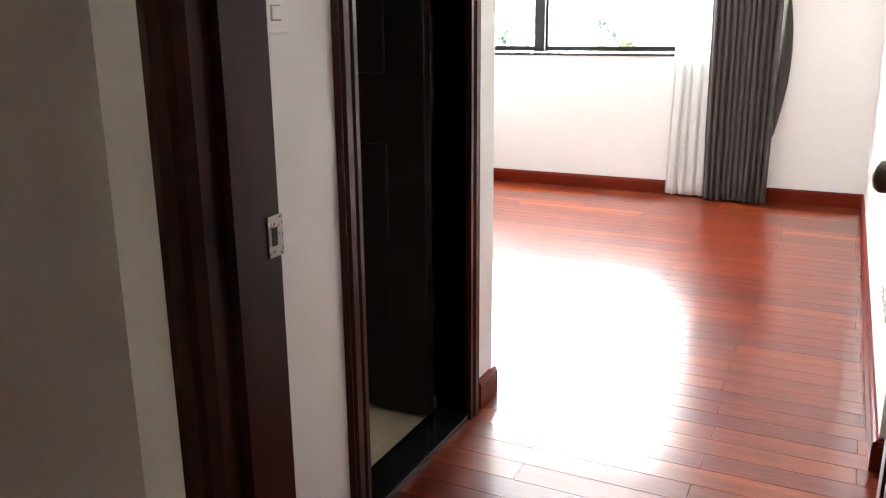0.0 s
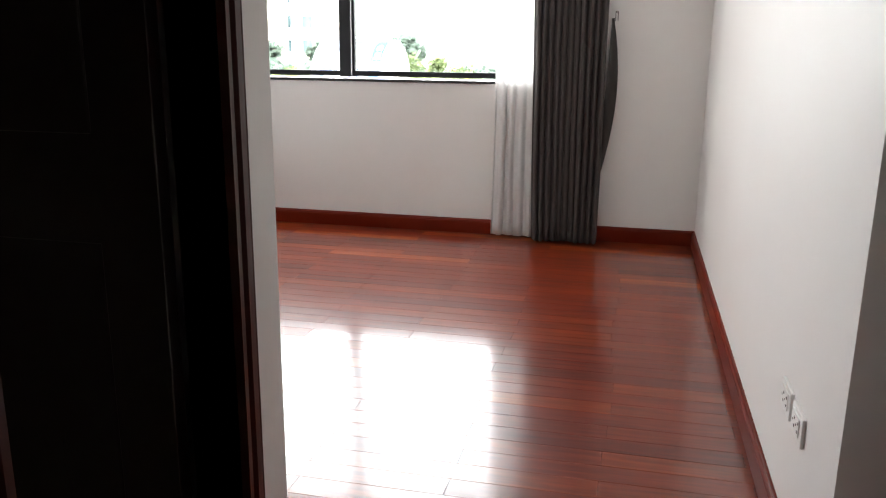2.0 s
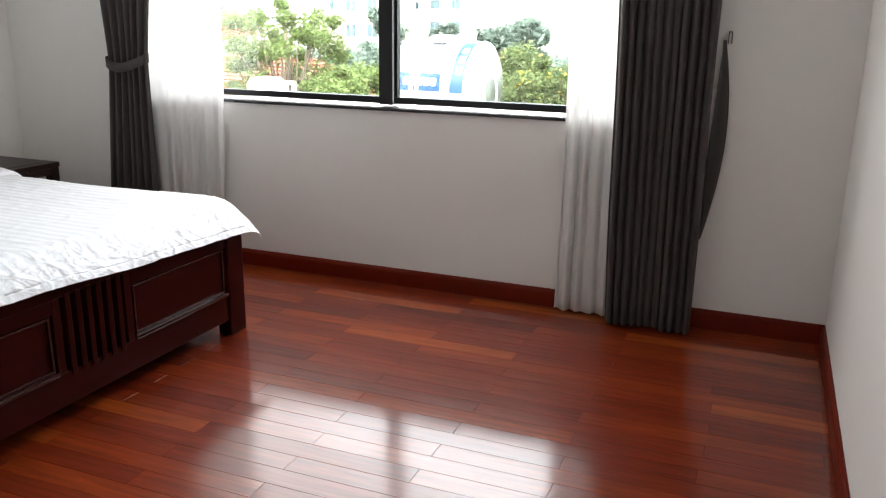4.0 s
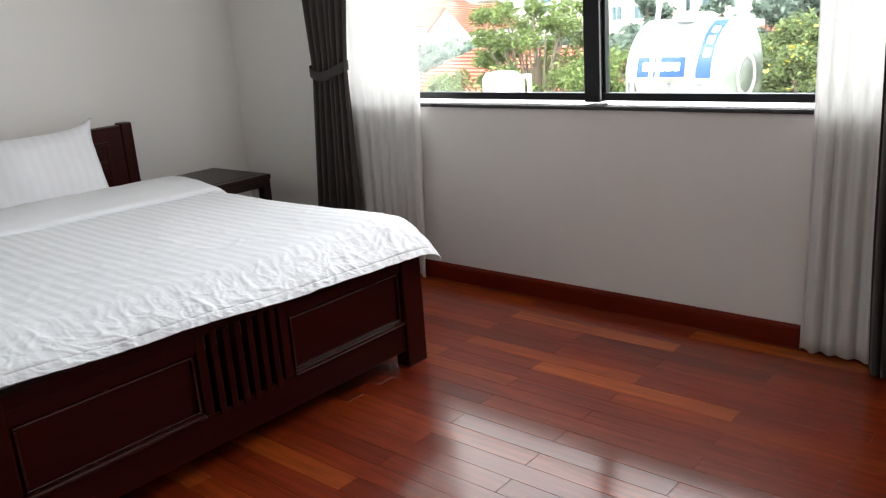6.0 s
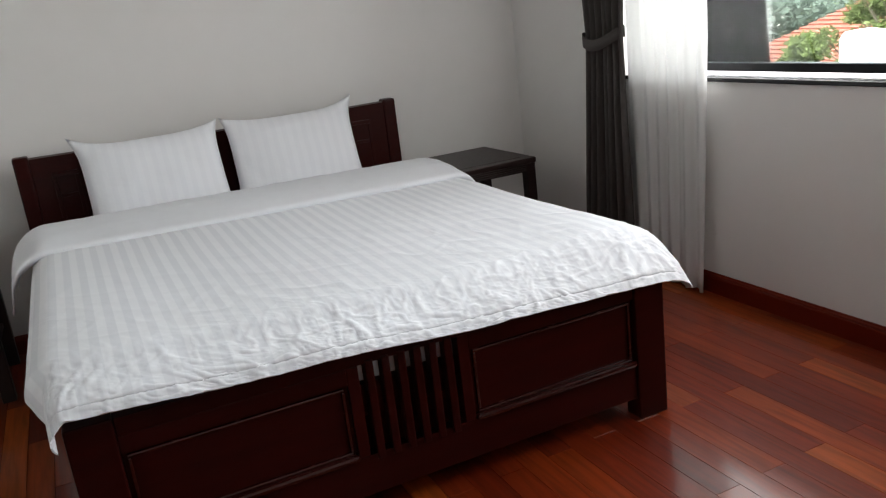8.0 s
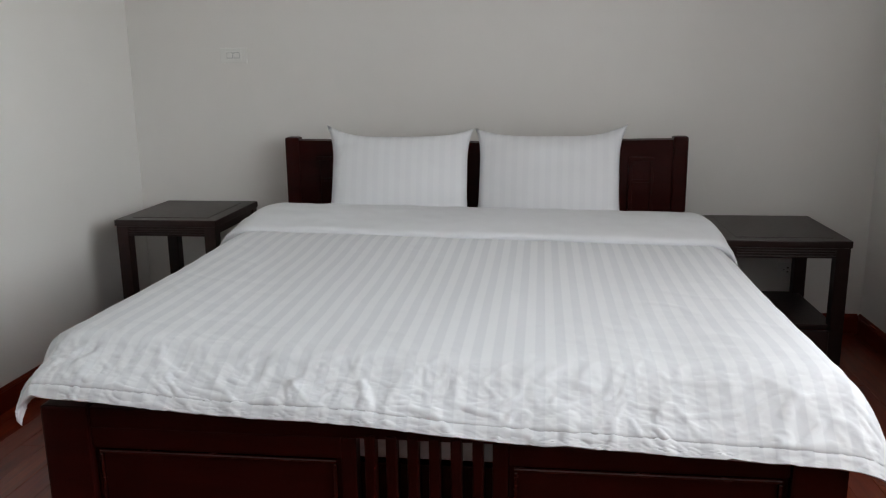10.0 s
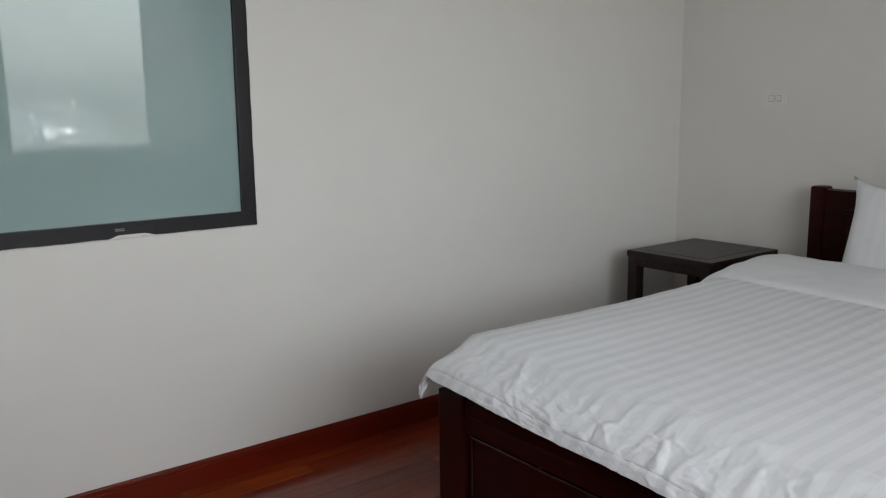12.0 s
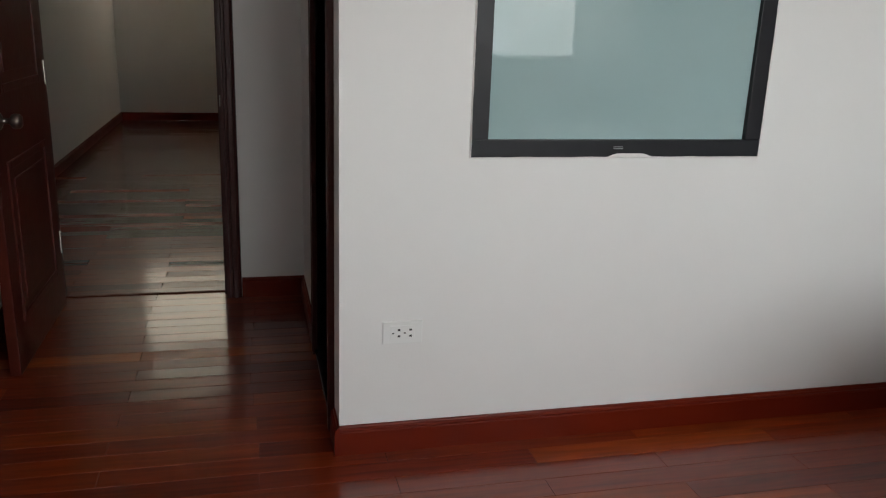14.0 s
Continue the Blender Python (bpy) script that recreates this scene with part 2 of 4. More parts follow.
def stripe_material(name="striped_sateen", source="UV", dark=(0.732, 0.748, 0.788, 1)):
    """White sateen with tone-on-tone stripes along the bed."""
    m = bpy.data.materials.new(name)
    m.use_nodes = True
    n, l = m.node_tree.nodes, m.node_tree.links
    b = n["Principled BSDF"]
    co, sep, sw = n.new("ShaderNodeTexCoord"), n.new("ShaderNodeSeparateXYZ"), n.new("ShaderNodeMath")
    l.new(co.outputs[source], sep.inputs["Vector"])
    sw.operation = "PINGPONG"
    sw.inputs[1].default_value = 0.025
    l.new(sep.outputs["Y"], sw.inputs[0])
    edge = n.new("ShaderNodeMapRange")
    edge.inputs["From Min"].default_value, edge.inputs["From Max"].default_value = 0.011, 0.014
    l.new(sw.outputs["Value"], edge.inputs["Value"])
    col = n.new("ShaderNodeMixRGB")
    col.inputs["Color1"].default_value, col.inputs["Color2"].default_value = dark, (0.8, 0.815, 0.85, 1)
    l.new(edge.outputs["Result"], col.inputs["Fac"])
    l.new(col.outputs["Color"], b.inputs["Base Color"])
    ro = n.new("ShaderNodeMapRange")
    ro.inputs["To Min"].default_value, ro.inputs["To Max"].default_value = 0.8, 0.5
    l.new(edge.outputs["Result"], ro.inputs["Value"])
    l.new(ro.outputs["Result"], b.inputs["Roughness"])
    b.inputs["Specular IOR Level"].default_value = 0.35
    cr = n.new("ShaderNodeTexNoise")
    cr.inputs["Scale"].default_value, cr.inputs["Detail"].default_value, cr.inputs["Distortion"].default_value = 9, 4, 1.2
    l.new(co.outputs["Object"], cr.inputs["Vector"])
    bp = n.new("ShaderNodeBump")
    bp.inputs["Strength"].default_value, bp.inputs["Distance"].default_value = 0.1, 0.01
    l.new(cr.outputs["Fac"], bp.inputs["Height"])
    # sharp creases, in patches
    warp, fold, patch, keep, cut_ = n.new("ShaderNodeTexNoise"), n.new("ShaderNodeTexVoronoi"), n.new("ShaderNodeTexNoise"), n.new("ShaderNodeMapRange"), n.new("ShaderNodeMath")
    warp.inputs["Scale"].default_value, warp.inputs["Detail"].default_value = 6, 3
    l.new(co.outputs["Object"], warp.inputs["Vector"])
    mixv = n.new("ShaderNodeVectorMath")
    mixv.operation = "MULTIPLY_ADD"
    mixv.inputs[1].default_value = (0.25, 0.25, 0.25)
    l.new(warp.outputs["Color"], mixv.inputs[0])
    l.new(co.outputs["Object"], mixv.inputs[2])
    fold.inputs["Scale"].default_value = 11
    l.new(mixv.outputs["Vector"], fold.inputs["Vector"])
    patch.inputs["Scale"].default_value = 2.2
    l.new(co.outputs["Object"], patch.inputs["Vector"])
    keep.inputs["From Min"].default_value, keep.inputs["From Max"].default_value = 0.4, 0.62
    l.new(patch.outputs["Fac"], keep.inputs["Value"])
    cut_.operation = "MULTIPLY"
    l.new(fold.outputs["Distance"], cut_.inputs[0])
    l.new(keep.outputs["Result"], cut_.inputs[1])
    b2 = n.new("ShaderNodeBump")
    b2.inputs["Strength"].default_value, b2.inputs["Distance"].default_value = 0.22, 0.012
    l.new(cut_.outputs["Value"], b2.inputs["Height"])
    l.new(bp.outputs["Normal"], b2.inputs["Normal"])
    l.new(b2.outputs["Normal"], b.inputs["Normal"])
    return m


sateen = stripe_material()


def frosted_material():
    """Frosted from behind: a matt teal body under a smooth front face."""
    m = material("teal_frosted_glass", (0.33, 0.45, 0.45), 0.7, vary=0.03, scale=1.5, spec=0.0)
    c = m.node_tree.nodes["Principled BSDF"].inputs
    c["Coat Weight"].default_value, c["Coat Roughness"].default_value, c["Coat IOR"].default_value = 1.0, 0.0, 1.5
    return m


frosted = frosted_material()


# ---- builders ----
def mesh_object(name, bm, mat, smooth=False):
    me = bpy.data.meshes.new(name)
    bmesh.ops.recalc_face_normals(bm, faces=bm.faces)
    bm.to_mesh(me)
    bm.free()
    if mat:
        me.materials.append(mat)
    if smooth:
        for p in me.polygons:
            p.use_smooth = True
    return new(name, me)


def part(name, bm, mat, parent, label="", smooth=False):
    ob = mesh_object(name, bm, mat, smooth)
    ob.parent = parent
    if label:
        ob["label"] = label
    return ob


def thing(name, label, category, group="", kind="", at=None):
    ob = new(name)
    if at is not None:
        ob.matrix_world = at
    return tagged(ob, label, category, group, kind)


def add_box(bm, lo, hi, bevel=0.0, segments=2):
    made = bmesh.ops.create_cube(bm, size=1.0)["verts"]
    size = [hi[i] - lo[i] for i in range(3)]
    mid = [(hi[i] + lo[i]) / 2 for i in range(3)]
    for v in made:
        v.co = Vector((v.co.x * size[0] + mid[0], v.co.y * size[1] + mid[1], v.co.z * size[2] + mid[2]))
    if bevel:
        edges = list({e for v in made for e in v.link_edges})
        bmesh.ops.bevel(bm, geom=edges, offset=bevel, segments=segments, profile=0.6, affect="EDGES")


def boxes(*pairs, bevel=0.0):
    bm = bmesh.new()
    for lo, hi in pairs:
        add_box(bm, lo, hi, bevel)
    return bm


def lathe(profile, steps=24, axis="z"):
    """A turned body: profile of (radius, height)."""
    bm = bmesh.new()
    rings = []
    for r, h in profile:
        ring = []
        for k in range(steps):
            a = 2 * math.pi * k / steps
            c, s = r * math.cos(a), r * math.sin(a)
            ring.append(bm.verts.new({"z": (c, s, h), "x": (h, c, s), "y": (c, h, s)}[axis]))
        rings.append(ring)
    for a, b in zip(rings, rings[1:]):
        for k in range(steps):
            bm.faces.new((a[k], a[(k + 1) % steps], b[(k + 1) % steps], b[k]))
    bm.faces.new(rings[0])
    bm.faces.new(rings[-1][::-1])
    return bm


def extrude_profile(points, start, end, across, up=Vector((0, 0, 1))):
    """A moulding: points (out, height) swept in a line from start to end."""
    bm = bmesh.new()
    start, end, across = Vector(start), Vector(end), Vector(across)
    a = [bm.verts.new(start + across * o + up * h) for o, h in points]
    b = [bm.verts.new(end + across * o + up * h) for o, h in points]
    n = len(points)
    for k in range(n):
        bm.faces.new((a[k], a[(k + 1) % n], b[(k + 1) % n], b[k]))
    bm.faces.new(a[::-1])
    bm.faces.new(b)
    return bm


def structure(name, bm, mat, label, category):
    return tagged(mesh_object(name, bm, mat), label, category, kind="structure")


# ---- the rooms ----
XW, XE, YN, YS = -4.50, 0.457, 7.31, 3.66       # bedroom faces
XC, YD = -0.675, 2.10                           # corridor wall face, inner face of the entrance wall
HALL_W, HALL_E, HALL_S, CEIL = -0.46, 1.10, -4.90, 2.75
NICHE = 0.60                                    # face of the niche behind the open door
DJ, DK = -0.310, 0.43                           # jambs of the entrance doorway
WIN_L, WIN_R, WIN_B, WIN_T = -3.45, -0.30, 0.972, 2.45
BATH_A, BATH_B = 2.863, 3.453                    # bathroom doorway
IWX0, IWX1, IWZ0, IWZ1 = -2.008, -1.058, 0.932, 2.13

structure("wall_north", boxes(((XW, YN, 0), (XE, YN + 0.2, WIN_B)), ((XW, YN, WIN_T), (XE, YN + 0.2, CEIL)), ((XW, YN, WIN_B), (WIN_L, YN + 0.2, WIN_T)), ((WIN_R, YN, WIN_B), (XE, YN + 0.2, WIN_T))), paint, "white painted bedroom wall under and beside the window", "wall")
structure("wall_west", boxes(((XW - 0.15, YS - 0.1, 0), (XW, YN + 0.2, CEIL))), paint, "white painted wall behind the bed's headboard", "wall")
structure("wall_south", boxes(((XW, YS - 0.1, 0), (IWX0, YS, CEIL)), ((IWX1, YS - 0.1, 0), (XC - 0.1, YS, CEIL)), ((IWX0, YS - 0.1, 0), (IWX1, YS, IWZ0)), ((IWX0, YS - 0.1, IWZ1), (IWX1, YS, CEIL))), paint, "white painted wall with a frosted inner window", "wall")
structure("wall_corridor", boxes(((XC - 0.1, YD, 0), (XC, BATH_A, CEIL)), ((XC - 0.1, BATH_B, 0), (XC, YS, CEIL)), ((XC - 0.1, BATH_A, 2.06), (XC, BATH_B, CEIL))), paint, "white painted corridor wall with the bathroom doorway", "wall")
structure("wall_east", boxes(((XE, YS, 0), (XE + 0.2, YN + 0.2, CEIL))), paint, "plain white painted wall with a double socket", "wall")
structure("wall_niche", boxes(((NICHE, YD, 0), (NICHE + 0.1, YS, CEIL))), paint, "white painted niche wall behind the open door", "wall")
structure("wall_entrance", boxes(((XC - 0.1, YD - 0.09, 0), (DJ - 0.04, YD, CEIL)), ((DK + 0.04, YD - 0.09, 0), (HALL_E + 0.12, YD, CEIL)), ((DJ - 0.04, YD - 0.09, 2.1), (DK + 0.04, YD, CEIL))), paint, "white painted wall with the entrance doorway", "wall")
structure("wall_hall_west", boxes(((HALL_W - 0.12, HALL_S, 0), (HALL_W, YD - 0.09, CEIL))), paint, "white painted hall wall", "wall")
structure("wall_hall_east", boxes(((HALL_E, HALL_S, 0), (HALL_E + 0.12, -0.95, CEIL)), ((HALL_E, -0.1, 0), (HALL_E + 0.12, YD - 0.09, CEIL)), ((HALL_E, -0.95, 2.06), (HALL_E + 0.12, -0.1, CEIL))), paint, "white painted hall wall with a doorway", "wall")
structure("wall_hall_south", boxes(((HALL_W - 0.12, HALL_S - 0.15, 0), (HALL_E + 0.12, HALL_S, 1.68)), ((HALL_W - 0.12, HALL_S - 0.15, 2.65), (HALL_E + 0.12, HALL_S, CEIL)), ((HALL_W - 0.12, HALL_S - 0.15, 1.68), (HALL_W + 0.1, HALL_S, 2.65)), ((HALL_E - 0.1, HALL_S - 0.15, 1.68), (HALL_E + 0.12, HALL_S, 2.65))), paint, "dim painted wall at the end of the hall", "wall")
structure("wall_bathroom", boxes(((-2.5, 1.78, 0), (-2.4, YS - 0.1, CEIL)), ((-2.4, 1.78, 0), (XC - 0.1, 1.88, CEIL))), beige_tile, "beige tiled bathroom wall in the dark", "wall")
structure("wall_side_room", boxes(((HALL_E + 0.12, -1.2, 0), (2.1, -1.1, CEIL)), ((2.1, -1.2, 0), (2.2, 0.2, CEIL)), ((HALL_E + 0.12, 0.1, 0), (2.1, 0.2, CEIL))), paint, "painted wall of the dark side room", "wall")
structure("ceiling", boxes(((XW - 0.15, HALL_S - 0.15, CEIL), (2.2, YN + 0.2, CEIL + 0.15))), ceiling_paint, "plain white ceiling", "ceiling")
floor = structure("floor", boxes(((XC - 0.1, HALL_S - 0.15, -0.2), (2.2, YN + 0.2, -0.012)), ((XW - 0.15, YS - 0.1, -0.2), (XC - 0.1, YN + 0.2, -0.012))), floor_base, "glossy red-brown hardwood plank floor", "floor")
structure("floor_bathroom", boxes(((-2.5, 1.78, -0.2), (XC - 0.1, YS - 0.1, 0.0))), beige_tile, "beige tiled bathroom floor", "floor")
structure("threshold_1", boxes(((XC - 0.1, BATH_A - 0.03, -0.012), (XC + 0.012, BATH_B + 0.03, 0.022)), bevel=0.004), granite, "black stone threshold of the bathroom doorway", "threshold")
structure("threshold_2", boxes(((DJ - 0.04, YD - 0.1, -0.012), (DK + 0.04, YD - 0.08, 0.004))), floor_base, "dark joint strip under the entrance doorway", "threshold")

# skirting: a board with two beads on top
SKIRT = [(0, 0), (0.016, 0), (0.016, 0.075), (0.013, 0.079), (0.015, 0.084), (0.012, 0.088), (0.008, 0.09), (0.006, 0.095), (0, 0.096)]


def skirting(name, start, end, out):
    return structure(name, extrude_profile(SKIRT, start, end, out), skirting_wood, "red-brown varnished wooden skirting board", "skirting")


skirting("baseboard_1", (XW, YN, 0), (XE, YN, 0), (0, -1, 0))
skirting("baseboard_2", (XW, YS + 0.016, 0), (XW, YN - 0.016, 0), (1, 0, 0))
skirting("baseboard_3", (XW, YS, 0), (XC, YS, 0), (0, 1, 0))
skirting("baseboard_4", (XC, BATH_B + 0.085, 0), (XC, YS + 0.016, 0), (1, 0, 0))
skirting("baseboard_5", (XE, YS - 0.016, 0), (XE, YN - 0.016, 0), (-1, 0, 0))
skirting("baseboard_6", (XE, YS, 0), (NICHE, YS, 0), (0, -1, 0))
skirting("baseboard_7", (NICHE, YD, 0), (NICHE, YS - 0.016, 0), (-1, 0, 0))
skirting("baseboard_8", (XC, YD, 0), (DJ - 0.07, YD, 0), (0, 1, 0))
skirting("baseboard_9", (XC, YD + 0.016, 0), (XC, BATH_A - 0.065, 0), (1, 0, 0))
skirting("baseboard_10", (HALL_W, HALL_S, 0), (HALL_E, HALL_S, 0), (0, 1, 0))
skirting("baseboard_11", (HALL_E, HALL_S + 0.016, 0), (HALL_E, -1.03, 0), (-1, 0, 0))
skirting("baseboard_12", (HALL_E, -0.02, 0), (HALL_E, YD - 0.09, 0), (-1, 0, 0))
skirting("baseboard_13", (HALL_W, HALL_S + 0.016, 0), (HALL_W, YD - 0.09, 0), (1, 0, 0))

# ---- doorways ----
CASE = [(0, 0), (0.018, 0.0), (0.018, 0.014), (0.012, 0.018), (0.012, 0.026), (0.02, 0.032), (0.02, 0.052), (0.013, 0.058), (0.016, 0.066), (0, 0.068)]


def casing(parent, side_a, side_b, top, out, along):
    """Moulded architrave round an opening between two points on a wall face."""
    a, b, along = Vector(side_a), Vector(side_b), Vector(along)
    up = Vector((0, 0, 1))
    part("architrave", extrude_profile(CASE, a, a + up * top, out, -along), dark_wood, parent)
    part("architrave", extrude_profile(CASE, b, b + up * top, out, along), dark_wood, parent)
    part("architrave", extrude_profile(CASE, a - along * 0.068 + up * top, b + along * 0.068 + up * top, out, up), dark_wood, parent)


door_1 = tagged(new("door_1"), "dark wooden bathroom doorway with its door open inward", "door", kind="structure")
casing(door_1, (XC, BATH_A, 0), (XC, BATH_B, 0), 2.05, (1, 0, 0), (0, 1, 0))
part("jamb", boxes(((XC - 0.1, BATH_A - 0.03, 0.022), (XC, BATH_A, 2.06))), dark_wood, door_1)
part("jamb", boxes(((XC - 0.1, BATH_B, 0.022), (XC, BATH_B + 0.03, 2.06))), dark_wood, door_1)
leaf = part("leaf", boxes(((-1.44, BATH_B - 0.055, 0.012), (XC - 0.102, BATH_B - 0.015, 2.04)), bevel=0.003), black_wood, door_1, "very dark glossy wooden door leaf")
for z0, z1 in ((0.2, 0.85), (1.05, 1.9)):
    part("panel", boxes(((-1.33, BATH_B - 0.061, z0), (-0.9, BATH_B - 0.053, z1)), bevel=0.004), black_wood, leaf)

door_2 = tagged(new("door_2"), "red-brown panelled wooden entrance door standing open in its niche", "door", kind="structure")
casing(door_2, (DJ, YD, 0), (DK, YD, 0), 2.06, (0, 1, 0), (1, 0, 0))
casing(door_2, (DJ, YD - 0.09, 0), (DK, YD - 0.09, 0), 2.06, (0, -1, 0), (1, 0, 0))
part("jamb", boxes(((DJ - 0.04, YD - 0.09, 0), (DJ, YD, 2.06))), dark_wood, door_2)
part("jamb", boxes(((DK, YD - 0.09, 0), (DK + 0.04, YD, 2.06))), dark_wood, door_2)
part("jamb", boxes(((DJ - 0.04, YD - 0.09, 2.06), (DK + 0.04, YD, 2.1))), dark_wood, door_2)
part("stop", boxes(((DJ, YD - 0.075, 0), (DJ + 0.012, YD - 0.04, 2.06))), dark_wood, door_2)
strike = part("strike_plate", boxes(((DJ - 0.001, YD - 0.006, 0.912), (DJ + 0.002, YD + 0.022, 0.962)), bevel=0.001), steel, door_2, "small steel strike plate")
part("hole", boxes(((DJ + 0.0005, YD + 0.0, 0.926), (DJ + 0.0027, YD + 0.01, 0.948))), slot_black, strike)
LX0, LX1, LY0, LY1 = 0.408, 0.446, YD + 0.02, YD + 0.82
dleaf = part("leaf", boxes(((LX0, LY0, 0.008), (LX1, LY1, 2.04)), bevel=0.003), door_wood, door_2, "red-brown panelled door leaf")
for y0, y1, z0, z1 in ((LY0 + 0.11, LY1 - 0.11, 0.18, 0.78), (LY0 + 0.11, LY1 - 0.11, 1.02, 1.9)):
    part("panel", boxes(((LX0 - 0.007, y0, z0), (LX0 + 0.002, y0 + 0.03, z1)), ((LX0 - 0.007, y1 - 0.03, z0), (LX0 + 0.002, y1, z1)), ((LX0 - 0.007, y0 + 0.03, z0), (LX0 + 0.002, y1 - 0.03, z0 + 0.03)), ((LX0 - 0.007, y0 + 0.03, z1 - 0.03), (LX0 + 0.002, y1 - 0.03, z1)), ((LX0 - 0.005, y0 + 0.07, z0 + 0.07), (LX0 + 0.002, y1 - 0.07, z1 - 0.07)), bevel=0.003), door_wood, dleaf)
knob = lathe([(0.031, 0), (0.031, 0.006), (0.024, 0.012), (0.011, 0.016), (0.010, 0.034), (0.014, 0.04), (0.024, 0.046), (0.0275, 0.058), (0.0265, 0.068), (0.02, 0.076), (0.008, 0.079)], 28, "x")
for v in knob.verts:
    v.co = Vector((LX0 - v.co.x, v.co.y + LY1 - 0.06, v.co.z + 0.932))
part("knob", knob, bronze, dleaf, "round satin metal knob", smooth=True)
for z in (0.25, 1.0, 1.8):
    part("hinge", boxes(((LX0 - 0.004, LY0 - 0.014, z), (LX0 + 0.01, LY0 + 0.004, z + 0.1)), bevel=0.003), steel, door_2)

door_3 = tagged(new("door_3"), "dark wooden frame of a side doorway in the hall", "door", kind="structure")
casing(door_3, (HALL_E, -0.95, 0), (HALL_E, -0.1, 0), 2.05, (-1, 0, 0), (0, 1, 0))
part("leaf", boxes(((HALL_E + 0.02, -0.95, 0.01), (HALL_E + 0.06, -0.1, 2.05))), dark_wood, door_3)

# ---- the bedroom window ----
window_1 = tagged(new("window_1"), "wide black aluminium window with a black stone sill", "window", kind="structure")
FY0, FY1 = YN + 0.1, YN + 0.15
MX0, MX1 = -1.895, -1.812
FB = WIN_B + 0.03
part("window_frame", boxes(((WIN_L, FY0, FB), (WIN_R, FY1, FB + 0.035)), ((WIN_L, FY0, WIN_T - 0.05), (WIN_R, FY1, WIN_T)), ((WIN_L, FY0, FB + 0.035), (WIN_L + 0.05, FY1, WIN_T - 0.05)), ((WIN_R - 0.05, FY0, FB + 0.035), (WIN_R, FY1, WIN_T - 0.05)), bevel=0.003), black_metal, window_1)
part("mullion", boxes(((MX0, FY0 - 0.02, FB - 0.006), (MX1, FY1 + 0.01, WIN_T - 0.05)), bevel=0.004), black_metal, window_1)
part("bead", boxes(((MX1 + 0.001, FY0 + 0.012, FB + 0.035), (MX1 + 0.014, FY1, WIN_T - 0.05))), black_metal, window_1)
part("window_sill", boxes(((WIN_L, YN - 0.012, WIN_B), (WIN_R, YN + 0.2, WIN_B + 0.018)), bevel=0.003), granite, window_1, "polished black stone sill")
for x0, x1 in ((WIN_L + 0.05, MX0), (MX1, WIN_R - 0.05)):
    pane = part("pane", boxes(((x0, FY0 + 0.022, FB + 0.035), (x1, FY0 + 0.03, WIN_T - 0.05))), glass, window_1, "clear window pane")
    pane.visible_shadow = False

# added high window, out of view, that lights the hall
hall_light_window = tagged(new("hall_light_window"), "unseen window added at the end of the hall to light it", "window", kind="structure")
part("window_frame", boxes(((HALL_W + 0.1, HALL_S - 0.1, 1.68), (HALL_E - 0.1, HALL_S - 0.05, 1.73)), ((HALL_W + 0.1, HALL_S - 0.1, 2.6), (HALL_E - 0.1, HALL_S - 0.05, 2.65)), ((HALL_W + 0.1, HALL_S - 0.1, 1.73), (HALL_W + 0.15, HALL_S - 0.05, 2.6)), ((HALL_E - 0.15, HALL_S - 0.1, 1.73), (HALL_E - 0.1, HALL_S - 0.05, 2.6))), black_metal, hall_light_window)
# its translucent sheet only sets how bright the hall gets
light_sheet = bpy.data.materials.new("hall_light_sheet")
light_sheet.use_nodes = True
bn = light_sheet.node_tree.nodes
bt = bn.new("ShaderNodeBsdfTranslucent")
bt.inputs["Color"].default_value = (0.5, 0.47, 0.42, 1)
light_sheet.node_tree.links.new(bt.outputs["BSDF"], bn["Material Output"].inputs["Surface"])
part("light_sheet", boxes(((HALL_W + 0.15, HALL_S - 0.08, 1.73), (HALL_E - 0.15, HALL_S - 0.078, 2.6))), light_sheet, hall_light_window, "translucent sheet that sets how much light the added window gives")

# ---- the frosted inner window ----
window_2 = tagged(new("window_2"), "black framed fixed inner window with pale teal frosted glass", "window", kind="structure")
part("window_frame", boxes(((IWX0, YS - 0.06, IWZ0), (IWX1, YS + 0.006, IWZ0 + 0.052)), ((IWX0, YS - 0.06, IWZ1 - 0.05), (IWX1, YS + 0.006, IWZ1)), ((IWX0, YS - 0.06, IWZ0 + 0.052), (IWX0 + 0.052, YS + 0.006, IWZ1 - 0.05)), ((IWX1 - 0.052, YS - 0.06, IWZ0 + 0.052), (IWX1, YS + 0.006, IWZ1 - 0.05)), bevel=0.003), black_metal, window_2)
PMX, PHW = (IWX0 + IWX1) / 2, (IWX1 - IWX0) / 2 - 0.052
# the pane leans a little in its frame
part("pane", boxes(((-PHW, -0.012, IWZ0 + 0.052), (PHW, 0.01, IWZ1 - 0.05))), frosted, window_2, "pale teal frosted glass pane").matrix_local = pose(PMX, YS - 0.018 - 0.016, 0, -0.6, 0, 0)
part("mark", boxes(((-1.539, YS + 0.006, 0.9625), (-1.508, YS + 0.0072, 0.9645)), ((-1.539, YS + 0.006, 0.957), (-1.508, YS + 0.0072, 0.959))), roof_grey, window_2, "two small pale bars")


